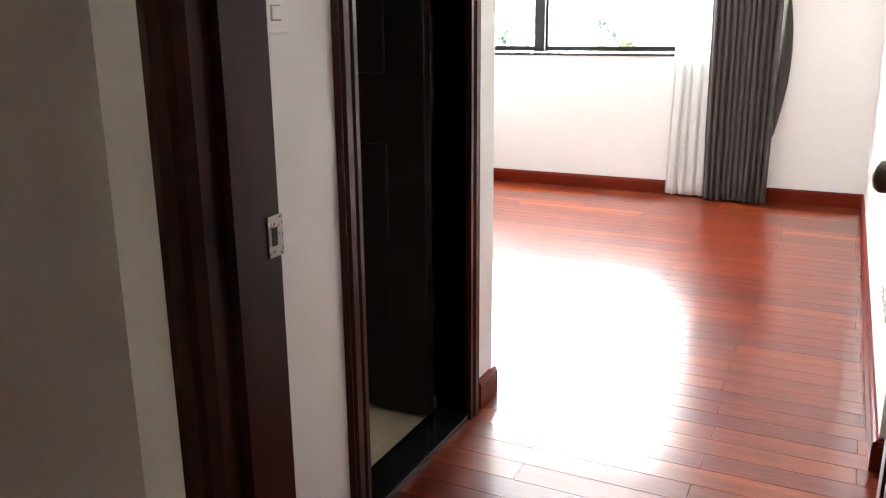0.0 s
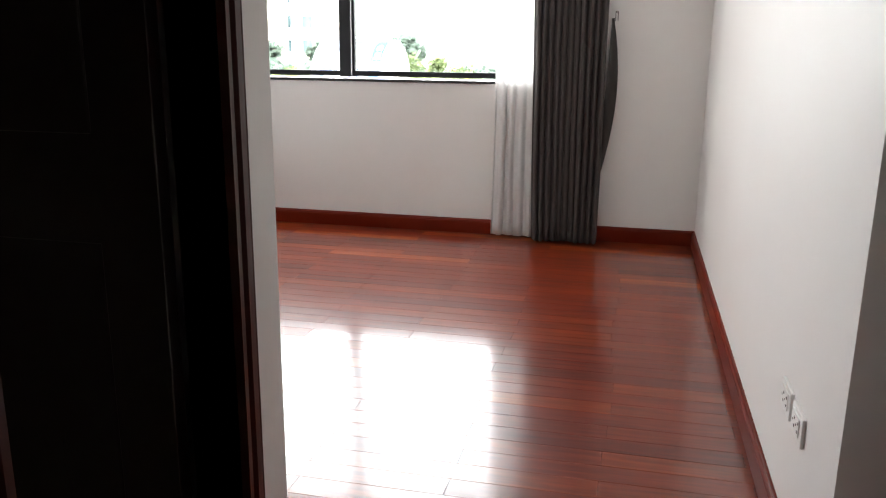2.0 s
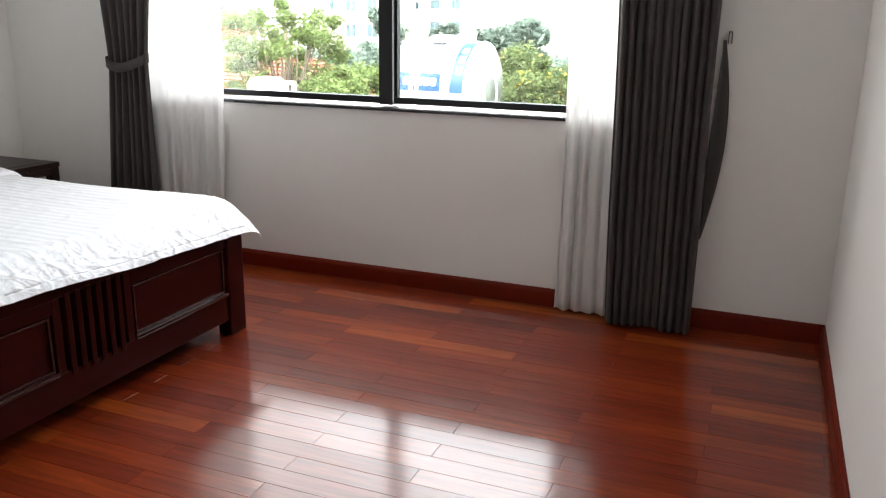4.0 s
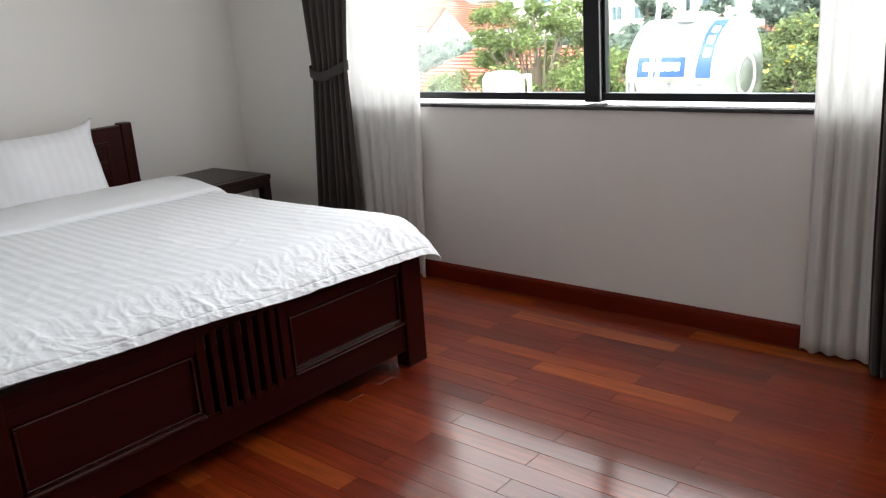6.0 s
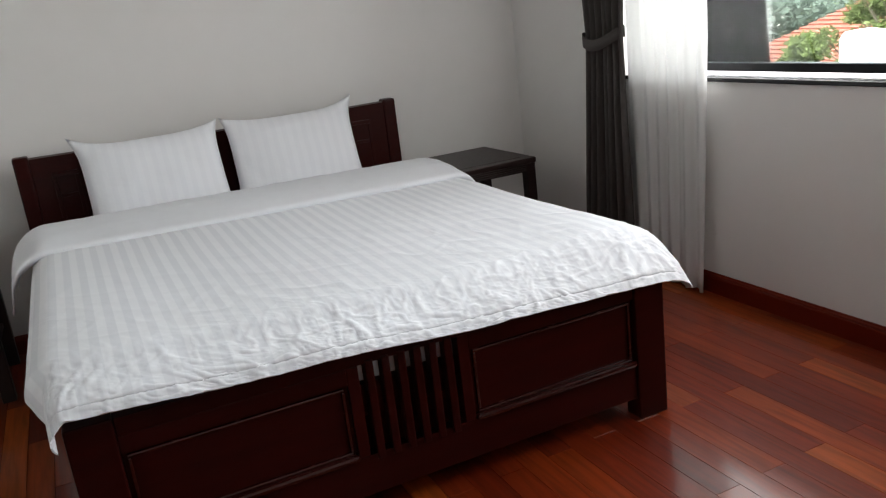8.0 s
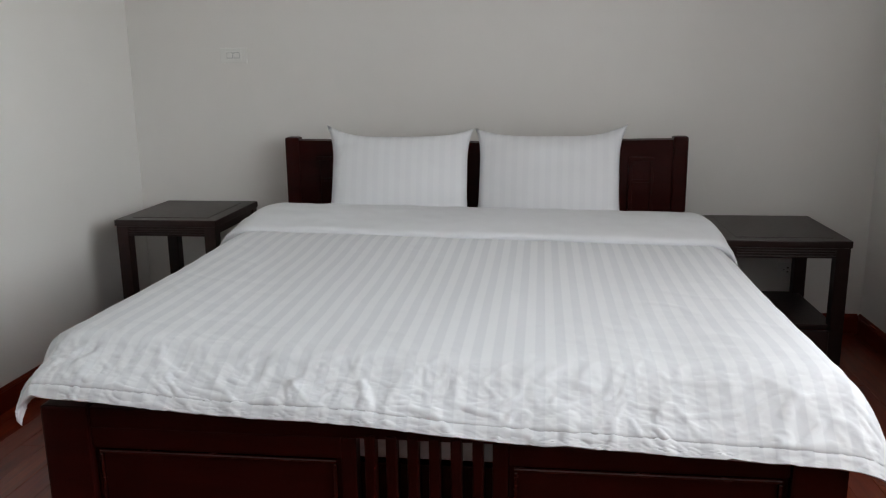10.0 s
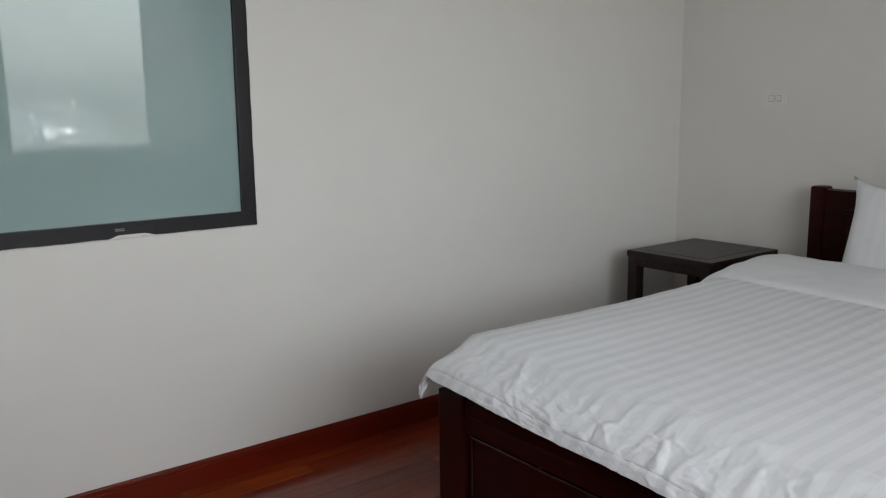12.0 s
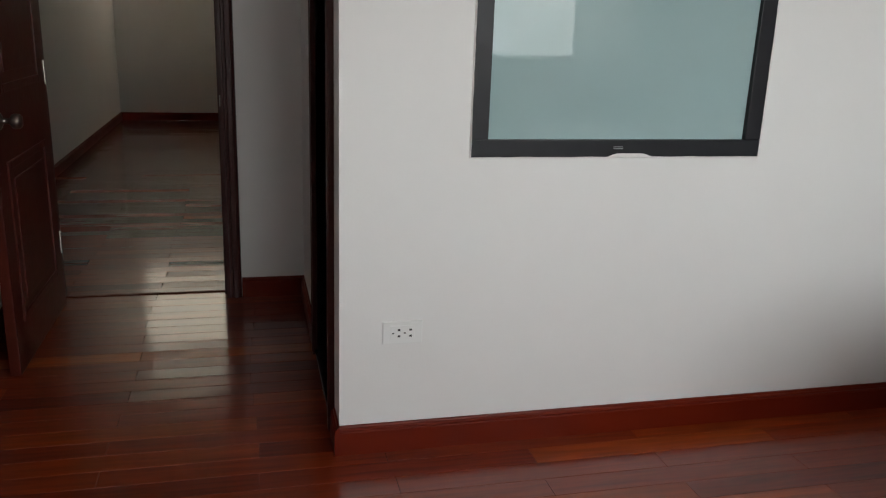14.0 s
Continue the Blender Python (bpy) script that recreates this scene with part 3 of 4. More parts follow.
def ragged_filler():
    """Uneven plaster edge that laps over the frame."""
    bm = bmesh.new()
    rnd = random.Random(4)
    n = 90
    for a, b, f in (((IWX0, IWZ0), (IWX1, IWZ0), (0, 1)), ((IWX0, IWZ0), (IWX0, IWZ1), (1, 0)), ((IWX1, IWZ0), (IWX1, IWZ1), (-1, 0))):
        last = None
        for k in range(n + 1):
            u = k / n
            x, z = a[0] + (b[0] - a[0]) * u, a[1] + (b[1] - a[1]) * u
            w = 0.0006 + 0.002 * noise.noise((u * 14, f[0] * 3.1, 2)) + rnd.random() * 0.0008
            if f[1] and abs(u - 0.47) < 0.075:
                w += 0.011 * (1 - (abs(u - 0.47) / 0.075) ** 4)
            w = max(w, 0.0003)
            p = [bm.verts.new((x - f[0] * 0.003, YS + 0.001, z - f[1] * 0.003)), bm.verts.new((x, YS + 0.0075, z)), bm.verts.new((x + f[0] * w, YS + 0.007, z + f[1] * w)), bm.verts.new((x + f[0] * w, YS + 0.001, z + f[1] * w))]
            if last:
                for i in range(3):
                    bm.faces.new((last[i], last[i + 1], p[i + 1], p[i]))
            last = p
    return bm


part("filler", ragged_filler(), rubber, window_2, "ragged white filler along the frame")


# ---- sockets and switches ----
def wall_plate(name, label, at, gangs, slots=True, width=0.118, height=0.072):
    """A plate on a wall: built facing -y, at its middle."""
    ob = thing(name, label, "socket" if slots else "switch", at=at)
    part("plate", boxes(((-width / 2, -0.009, -height / 2), (width / 2, 0, height / 2)), bevel=0.003), plastic, ob)
    part("insert", boxes(((-width * 0.3, -0.0115, -height * 0.28), (width * 0.3, -0.008, height * 0.28)), bevel=0.001), plastic, ob)
    part("rim", boxes(((-width * 0.31, -0.0125, height * 0.28), (width * 0.31, -0.008, height * 0.33))), plastic, ob)
    for g in range(gangs):
        x = (g - (gangs - 1) / 2) * 0.036
        if slots:
            for dx, dz, w, h in ((-0.012, 0, 0.006, 0.004), (0.006, 0.010, 0.008, 0.006), (0.006, -0.010, 0.008, 0.006)):
                part("slot", boxes(((x + dx - w / 2, -0.0122, dz - h / 2), (x + dx + w / 2, -0.0112, dz + h / 2))), slot_black, ob)
        else:
            part("rocker", boxes(((x - 0.013, -0.015, -0.012), (x + 0.013, -0.011, 0.012)), bevel=0.002), plastic, ob)
            part("shadow_gap", boxes(((x - 0.015, -0.0118, -0.014), (x + 0.015, -0.0113, 0.014))), roof_grey, ob)
    return ob


wall_plate("wall_socket", "white plastic double wall socket above the skirting", pose(-0.867, YS, 0.397, 0, 0, 180), 2, width=0.123)
wall_plate("light_switch", "white two-rocker light switch beside the inner window", pose(-0.857, YS, 1.415, 0, 0, 180), 2, False, width=0.122)
wall_plate("wall_socket", "white plastic wall socket low on the plain wall", pose(XE, 3.993, 0.368, 0, 0, -90), 2)
wall_plate("wall_socket", "white plastic wall socket low on the plain wall", pose(XE, 4.138, 0.368, 0, 0, -90), 2)
wall_plate("light_switch", "white two-rocker switch above the nightstand", pose(XW, 4.212, 1.369, 0, 0, 90), 2, False, width=0.138)
wall_plate("wall_socket", "white double socket behind the nightstand", pose(XW, 6.96, 0.315, 0, 0, 90), 2)
wall_plate("light_switch", "white light switch on the corridor wall", pose(XC, 2.60, 1.2, 0, 0, 90), 1, False, width=0.08)


# ---- bed ----
BX0, BX1, BY0, BY1 = -4.40, -2.125, 4.585, 6.40   # footboard
HY0, HY1 = 4.505, 6.42                          # headboard
BC, HC = (BY0 + BY1) / 2, (HY0 + HY1) / 2
bed = thing("bed", "dark reddish wooden double bed with a panelled footboard", "bed", at=pose(0, 0, 0))


def bed_part(name, *pairs, bevel=0.004, label="", parent=None, mat=None):
    return part(name, boxes(*pairs, bevel=bevel), mat or bed_wood, parent or bed, label)


PW = 0.115
for y in (BY0, BY1 - PW):
    bed_part("foot_post", ((BX1 - 0.075, y, 0), (BX1, y + PW, 0.535)), bevel=0.006)
FXA, FXB = BX1 - 0.055, BX1 - 0.012
bed_part("top_rail", ((FXA, BY0 + PW, 0.48), (FXB, BY1 - PW, 0.53)))
bed_part("bottom_rail", ((FXA, BY0 + PW, 0.075), (FXB, BY1 - PW, 0.2)))
bed_part("ledge", ((FXA, BY0 + PW, 0.196), (FXB + 0.012, BC - 0.19, 0.216)), bevel=0.009, mat=bed_polish)
bed_part("ledge", ((FXA, BC + 0.19, 0.196), (FXB + 0.012, BY1 - PW, 0.216)), bevel=0.009, mat=bed_polish)
for s in (-1, 1):
    ya, yb = sorted((BC + s * 0.19, BC + s * (BC - BY0 - PW)))
    bed_part("rail_strip", ((FXA, ya, 0.43), (FXB, yb, 0.48)), bevel=0.003)
    bed_part("panel", ((FXA, ya, 0.212), (FXB - 0.012, yb, 0.43)), bevel=0.002)
    bead = bmesh.new()
    for lo, hi in (((FXB - 0.014, ya + 0.012, 0.216), (FXB - 0.002, yb - 0.012, 0.226)), ((FXB - 0.014, ya + 0.012, 0.414), (FXB - 0.002, yb - 0.012, 0.424)), ((FXB - 0.014, ya + 0.012, 0.226), (FXB - 0.002, ya + 0.022, 0.414)), ((FXB - 0.014, yb - 0.022, 0.226), (FXB - 0.002, yb - 0.012, 0.414))):
        add_box(bead, lo, hi, 0.0045)
    part("bead", bead, bed_polish, bed)
    y0, y1 = sorted((BC + s * 0.155, BC + s * 0.19))
    bed_part("stile", ((FXA, y0, 0.2), (FXB, y1, 0.48)), bevel=0.003)
for k in range(6):
    y = BC - 0.1225 + k * 0.049
    bed_part("slat", ((FXA + 0.01, y - 0.0125, 0.18), (FXB + 0.006, y + 0.0125, 0.49)), bevel=0.005)
bed_part("base_board", ((BX0 + 0.08, BY0 + 0.07, 0.3), (FXA - 0.006, BY1 - 0.07, 0.398)), bevel=0.002)
for y in (BY0 + 0.02, BY1 - 0.06):
    bed_part("side_rail", ((BX0 + 0.06, y, 0.14), (BX1 - 0.07, y + 0.04, 0.42)))


def headboard():
    """A gently bowed board: the ends stand forward of the middle."""
    bm = bmesh.new()
    n = 24
    rows = []
    for k in range(n + 1):
        u = k / n * 2 - 1
        y = HC + u * (HC - HY0 - 0.07)
        bow = 0.03 * u * u
        rows.append([bm.verts.new((BX0 + bow + dx, y, z)) for dx, z in ((0, 0.3), (0.035, 0.3), (0.035, 0.945 + 0.015 * abs(u)), (0.0, 0.95 + 0.015 * abs(u)))])
    for a, b in zip(rows, rows[1:]):
        for i in range(4):
            bm.faces.new((a[i], a[(i + 1) % 4], b[(i + 1) % 4], b[i]))
    bm.faces.new(rows[0])
    bm.faces.new(rows[-1][::-1])
    return bm


board = part("headboard", headboard(), bed_wood, bed)
for y in (HY0, HY1 - 0.07):
    bed_part("head_post", ((BX0, y, 0), (BX0 + 0.075, y + 0.07, 0.975)), bevel=0.012)
for s in (-1, 1):
    for a, b in ((0.72, 0.84), (0.2, 0.66)):
        y0, y1 = sorted((HC + s * a * 0.96, HC + s * b * 0.96))
        fr = bmesh.new()
        f = BX0 + 0.035 + 0.03 * ((a + b) / 2) ** 2
        for lo, hi in (((f - 0.01, y0, 0.86), (f + 0.01, y1, 0.88)), ((f - 0.01, y0, 0.42), (f + 0.01, y1, 0.44)), ((f - 0.01, y0, 0.44), (f + 0.01, y0 + 0.018, 0.86)), ((f - 0.01, y1 - 0.018, 0.44), (f + 0.01, y1, 0.86)), ((f - 0.01, y0 + 0.018, 0.76), (f + 0.008, y1 - 0.018, 0.775))):
            add_box(fr, lo, hi, 0.003)
        part("frame_bead", fr, bed_wood, board)

mattress = tagged(mesh_object("mattress", boxes(((BX0 + 0.08, BY0 + 0.03, 0.4), (FXA - 0.004, BY1 - 0.05, 0.575)), bevel=0.04), cotton), "thick white mattress under the duvet", "mattress")


# ---- duvet ----
def bend(d, radius, drop):
    """How far a cloth runs out and falls, d metres past an edge: a quarter round, then down."""
    if d <= 0:
        return d, 0.0
    arc = radius * math.pi / 2
    if d < arc:
        a = d / radius
        return radius * math.sin(a), radius * (1 - math.cos(a))
    return radius + (d - arc) * drop, radius + (d - arc)


def cloth(name, s0, s1, t0, t1, ns, nt, place, mat, thick, power=1.0):
    bm = bmesh.new()
    uv = bm.loops.layers.uv.new("UVMap")
    su = [s0 + (s1 - s0) * (1 - (1 - i / ns) ** power) for i in range(ns + 1)]
    grid = [[bm.verts.new(place(su[i], t0 + (t1 - t0) * j / nt)) for j in range(nt + 1)] for i in range(ns + 1)]
    for i in range(ns):
        for j in range(nt):
            f = bm.faces.new((grid[i][j], grid[i + 1][j], grid[i + 1][j + 1], grid[i][j + 1]))
            f.smooth = True
            for lp, (a, b) in zip(f.loops, ((i, j), (i + 1, j), (i + 1, j + 1), (i, j + 1))):
                lp[uv].uv = (su[a], t0 + (t1 - t0) * b / nt)
    me = bpy.data.meshes.new(name)
    bm.to_mesh(me)
    bm.free()
    me.materials.append(mat)
    ob = new(name, me)
    sol = ob.modifiers.new("thickness", "SOLIDIFY")
    sol.thickness, sol.offset = thick, 1.0
    return ob


TOP = 0.615
EDGE_X = -2.275                 # where the cloth starts to slope down to the foot
FALL = 0.222                    # cloth from there to its hem


def ease(a, b, v):
    k = min(1.0, max(0.0, (v - a) / (b - a)))
    return k * k * (3 - 2 * k)


SLOPE = [(0.0, 0.0)]
for step in range(60):
    at_ = step * 0.005
    ang = radians(30 * ease(-0.01, 0.05, at_) + 22 * ease(0.15, 0.2, at_))
    SLOPE.append((SLOPE[-1][0] + 0.005 * math.cos(ang), SLOPE[-1][1] + 0.005 * math.sin(ang)))


def slope_at(d):
    """How far the cloth has run and sunk, d metres past the foot edge of the mattress."""
    if d <= 0:
        return d, 0.0
    k = min(d / 0.005, 58.999)
    i = int(k)
    return tuple(SLOPE[i][c] + (SLOPE[i + 1][c] - SLOPE[i][c]) * (k - i) for c in (0, 1))


EDGE_L, EDGE_R = 4.6, 6.375


def crease(a, b, c):
    """Narrow ridges along the zero lines of a noise."""
    return max(0.0, 1 - abs(noise.noise((a, b, c))) * 4.2) ** 1.5


def duvet_point(s, t):
    ds, dz1 = slope_at(s - EDGE_X)
    x, z = EDGE_X + ds, TOP - dz1 + 0.036 * min(1.0, max(0.0, (6.4 - t) / 1.9))
    if t < EDGE_L:
        o, d = bend(EDGE_L - t, 0.08, 0.35 - 0.35 * ease(EDGE_X - 0.3, EDGE_X + 0.1, s))
        y = EDGE_L - o
    elif t > EDGE_R:
        o, d = bend(t - EDGE_R, 0.08, 0.35)
        y = EDGE_R + o
    else:
        y, d = t, 0.0
    over = max(0.0, s - EDGE_X)
    side = max(0.0, EDGE_L - t, t - EDGE_R)
    z -= d
    if over > 0 and side > 0:
        z += min(dz1, d) * 0.6
        x += 0.1 * min(over, side)
        y += (0.14 if t > BC else 0.42) * min(over, side)
        if t < BC:
            z -= 0.15 * min(over, side) + 0.15 * max(0.0, over - 0.15) * min(1.0, side * 10) + 0.01 * min(1.0, over * 5) * min(1.0, side * 10)
    # crumples: sharp creases, strongest where the cloth turns over the foot
    near_foot = math.exp(-((s - EDGE_X - 0.12) / (0.11 if s < EDGE_X + 0.12 else 0.2)) ** 2)
    w = 0.005 * noise.noise((s * 2.4, t * 2.0, 0.3)) + 0.002 * noise.noise((s * 8, t * 6, 1.7))
    bs = s + 0.07 * noise.noise((s * 3.5, t * 3.5, 8.8)) + 0.02 * noise.noise((s * 11, t * 11, 3.8))
    bt = t + 0.09 * noise.noise((s * 4, t * 2.5, 6.1)) + 0.02 * noise.noise((s * 12, t * 10, 1.1))
    w += near_foot * (0.003 * crease(bs * 4 + bt * 3, bt * 6 - bs * 4, 4.2) + 0.0036 * crease(bs * 9 - bt * 7, bt * 8 + bs * 8, 9.1) + 0.0034 * crease(bs * 18 + bt * 12, bt * 14 - bs * 17, 2.4) + 0.0018 * crease(bs * 45 - bt * 30, bt * 40 + bs * 30, 5.4) - 0.0055)
    w += 0.0015 * crease(s * 7, t * 6, 1.9) + 0.003 * min(1, side * 12) * noise.noise((s * 13, t * 5, 7.7))
    w += 0.022 * math.exp(-((t - EDGE_R + 0.08) / 0.2) ** 2) * math.exp(-((s - EDGE_X - 0.05) / 0.7) ** 2)
    w += 0.018 * math.exp(-((t - EDGE_L - 0.08) / 0.2) ** 2) * math.exp(-((s - EDGE_X - 0.05) / 0.9) ** 2)
    z += w * (1 - 0.3 * min(1.0, over * 6))
    x += min(1.0, over * 6) * 0.6 * w
    hem = FALL - over
    x -= 0.0035 * math.exp(-((hem - 0.03) / 0.004) ** 2)
    z += 0.012 * noise.noise((t * 2.3, 3.3, 0)) * ease(0.08, 0.2, over) - 0.038 * (t - BC) * ease(0.05, 0.2, over)
    z += 0.012 * math.exp(-((s + 3.45) / 0.25) ** 2) * (1 - min(1, side * 6))
    return (x, y, z)


duvet = cloth("duvet", -3.95, EDGE_X + FALL, EDGE_L - 0.125, EDGE_R + 0.13, 260, 380, duvet_point, sateen, 0.006, 1.9)
tagged(duvet, "white striped cotton duvet, crumpled over the footboard", "duvet")


def fold_point(s, t):
    """The turned-back head end of the duvet: a flattened roll, s from 0 at its front lip, over the top, to its rear."""
    side = max(0.0, EDGE_L - t, t - EDGE_R)
    u = s
    wob = 0.012 * noise.noise((t * 2.1, 0.4, 0)) + 0.004 * noise.noise((t * 9, 1.4, 0))
    if u < 0.05:
        a = u / 0.05 * math.pi / 2
        x, z = -3.565 + 0.022 * math.sin(2 * a) - 0.015 * (1 - math.cos(a)) + wob, TOP + 0.004 + 0.04 * math.sin(a)
    elif u < 0.5:
        k = (u - 0.05) / 0.45
        x, z = -3.58 - 0.42 * k + wob * (1 - k), TOP + 0.044 + 0.03 * math.sin(k * math.pi * 0.75)
    else:
        k = (u - 0.5) / 0.16
        a = k * math.pi * 0.6
        x, z = -4.0 - 0.05 * math.sin(a), TOP + 0.065 - 0.06 * (1 - math.cos(a))
    z += 0.005 * noise.noise((x * 7, t * 5, 2)) + 0.003 * noise.noise((x * 16, t * 14, 5)) + 0.03 * min(1.0, max(0.0, (6.4 - t) / 1.9))
    y = t
    if side > 0:
        o, d = bend(side, 0.11 if t > BC else 0.17, 0.3)
        y = (EDGE_R + o) if t > BC else (EDGE_L - o)
        z -= d
    return (x, y, z)


fold = cloth("folded_edge", 0.0, 0.66, EDGE_L - 0.29, EDGE_R + 0.2, 44, 140, fold_point, cotton, 0.007)
fold.parent = duvet


# ---- pillows ----
def pillow(label, y, lean, turn, ears):
    bm = bmesh.new()
    n = 36
    w, h = 0.335, 0.225
    sheets = []
    for face in (1, -1):
        g = []
        for i in range(n + 1):
            row = []
            for j in range(n + 1):
                u, v = i / n * 2 - 1, j / n * 2 - 1
                puff = max(0.0, (1 - abs(u) ** 2.6) * (1 - abs(v) ** 2.6)) ** 0.55
                pinch_u = 1 - 0.05 * (1 - u * u) * abs(v) ** 2
                pinch_v = 1 - 0.05 * (1 - v * v) * abs(u) ** 2
                xx = w * u * (1 - 0.07 * (1 - v ** 4) * abs(u) ** 3) * (0.99 + 0.01 * pinch_u)
                zz = h * v * (1 - 0.13 * (1 - abs(u) ** 3) * abs(v) ** 3) * (0.99 + 0.01 * pinch_v)
                ear = 0.03 * ears[0 if u < 0 else 1] * max(0.0, v) ** 6 * abs(u) ** 5
                xx += ear * (0.5 if u > 0 else -0.5)
                zz += ear
                th = face * 0.075 * puff + 0.014 * noise.noise((u * 2.2, v * 2.2, y)) * puff + 0.004 * noise.noise((u * 9, v * 7, y + 3)) * abs(u) ** 2
                row.append(bm.verts.new((th, xx, zz)) if face == 1 or not (i in (0, n) or j in (0, n)) else sheets[0][i][j])
            g.append(row)
        sheets.append(g)
        for i in range(n):
            for j in range(n):
                bm.faces.new((g[i][j], g[i + 1][j], g[i + 1][j + 1], g[i][j + 1]))
    ob = mesh_object("pillow", bm, pillow_cloth, smooth=True)
    ob.matrix_world = pose(-4.14, y, 0.804, 0, lean, turn)
    return tagged(ob, label, "pillow", "pillows on the bed")


pillow_cloth = stripe_material("pillow_sateen", "Object", (0.78, 0.795, 0.832, 1))
pillow("plump white pillow propped against the headboard", 5.100, -22, 2, (1.0, 0.35))
pillow("plump white pillow propped against the headboard", 5.780, -21, -2, (0.3, 1.0))


# ---- nightstands ----
def nightstand(label, x0, y0, width, depth, top):
    """Open dark stand: panelled top, grooved apron, four legs, low shelf; its corner at the wall side."""
    ob = thing("nightstand", label, "nightstand", "nightstands beside the bed", at=pose(x0, y0, 0))
    d, w, h = depth, width, top
    part("top", boxes(((0, 0, h - 0.03), (d, w, h)), bevel=0.004), stand_wood, ob)
    part("top_panel", boxes(((0.07, 0.06, h - 0.006), (d - 0.06, w - 0.06, h + 0.002)), bevel=0.002), stand_wood, ob)
    lg = 0.055
    for lx in (0.005, d - lg - 0.005):
        for ly in (0.005, w - lg - 0.005):
            part("leg", boxes(((lx, ly, 0), (lx + lg, ly + lg, h - 0.03)), bevel=0.004), stand_wood, ob)
    for lx in (0.012, d - 0.03):
        ap = bmesh.new()
        add_box(ap, (lx, lg, h - 0.075), (lx + 0.018, w - lg, h - 0.03), 0.002)
        for k in range(4):
            add_box(ap, (lx + (0.014 if lx > 0.1 else -0.004), lg, h - 0.072 + k * 0.011), (lx + (0.024 if lx > 0.1 else 0.004), w - lg, h - 0.065 + k * 0.011), 0.002)
        part("apron", ap, stand_wood, ob)
    for ly in (0.014, w - 0.032):
        part("apron", boxes(((lg, ly, h - 0.07), (d - lg, ly + 0.018, h - 0.03)), bevel=0.002), stand_wood, ob)
    part("shelf", boxes(((0.03, 0.03, 0.2), (d - 0.03, w - 0.03, 0.222)), bevel=0.003), stand_wood, ob)
    part("drawer_front", boxes(((d - 0.03, lg, 0.09), (d - 0.012, w - lg, 0.2)), bevel=0.003), stand_wood, ob)
    return ob


nightstand("dark wooden open nightstand close to the curtain", -4.46, 6.50, 0.512, 0.588, 0.588)
nightstand("dark wooden open nightstand in the corner by the wall", -4.41, 3.845, 0.475, 0.55, 0.648)


# ---- curtains ----
def hanging(name, mat, path, z0, z1, folds, depth, parent, rows=40, widths=None, thick=0.004, seed=0, label=""):
    """A pleated cloth: path gives the middle line and width at a height from 0 (hem) to 1 (top)."""
    bm = bmesh.new()
    n = folds * 14
    grid = []
    for r in range(rows + 1):
        k = r / rows
        z = z0 + (z1 - z0) * k
        xa, xb, yy, dp = path(k)
        line = []
        for i in range(n + 1):
            u = i / n
            ph = u * folds * 2 * math.pi + 2.3 * noise.noise((u * folds * 0.42, k * 0.5, seed)) + 0.5 * noise.noise((u * folds * 0.9, k * 1.6, seed + 9))
            sw = math.sin(ph)
            y = yy + dp * depth * (sw + 0.35 * math.sin(2 * ph + 0.6)) * (0.75 + 0.8 * noise.noise((u * folds * 0.55, k * 0.4 + seed, 3.3)))
            x = xa + (xb - xa) * u + 0.25 * depth * math.cos(ph) * dp + 0.006 * noise.noise((u * 7, k * 3, seed + 5))
            line.append(bm.verts.new((x, y, z + (0.006 * noise.noise((u * folds, seed, 0)) if r == 0 else 0))))
        grid.append(line)
    for a, b in zip(grid, grid[1:]):
        for i in range(n):
            f = bm.faces.new((a[i], a[i + 1], b[i + 1], b[i]))
            f.smooth = True
    ob = part(name, bm, mat, parent, label, smooth=True)
    sol = ob.modifiers.new("thickness", "SOLIDIFY")
    sol.thickness = thick
    return ob


def rail(parent, x0, x1, y):
    part("rail", boxes(((x0, y - 0.015, 2.6), (x1, y + 0.015, 2.63)), bevel=0.004), plastic, parent)


curtain_r = thing("curtain", "dark grey pleated curtain hanging loose to the floor", "curtain", "curtains at the window", at=pose(0, 0, 0))
hanging("drape", curtain_grey, lambda k: (-0.555 - 0.06 * k, -0.15, YN - 0.125, 1.0), 0.012, 2.6, 11, 0.044, curtain_r, seed=1)
rail(curtain_r, -1.9, 0.1, YN - 0.125)
sheer_r = thing("sheer_curtain", "thin white voile curtain gathered beside the grey drape", "curtain", "sheers at the window", at=pose(0, 0, 0))
hanging("voile", voile, lambda k: (-0.83 + 0.03 * k, -0.56, YN - 0.055, 1.0), 0.012, 2.6, 4, 0.02, sheer_r, thick=0.0015, seed=2)
rail(sheer_r, -1.9, 0.1, YN - 0.055)

curtain_l = thing("curtain", "dark grey curtain gathered by a tieback", "curtain", "curtains at the window", at=pose(0, 0, 0))
KNOT = 1.185


def tied(k):
    z = 0.012 + (2.6 - 0.012) * k
    if z < KNOT:
        q = z / KNOT
        xa, xb = -3.70 + 0.115 * q, -3.29 + 0.005 * q
    else:
        q = min(1, (z - KNOT) / 0.9)
        xa, xb = -3.585 - 0.075 * q ** 1.1, -3.285 + 0.14 * q ** 1.2
    return xa, xb, YN - 0.13, 0.75 + 0.5 * abs(z - KNOT)


hanging("drape", curtain_grey, tied, 0.012, 2.6, 7, 0.028, curtain_l, rows=60, seed=3)
rail(curtain_l, -3.95, -1.95, YN - 0.125)


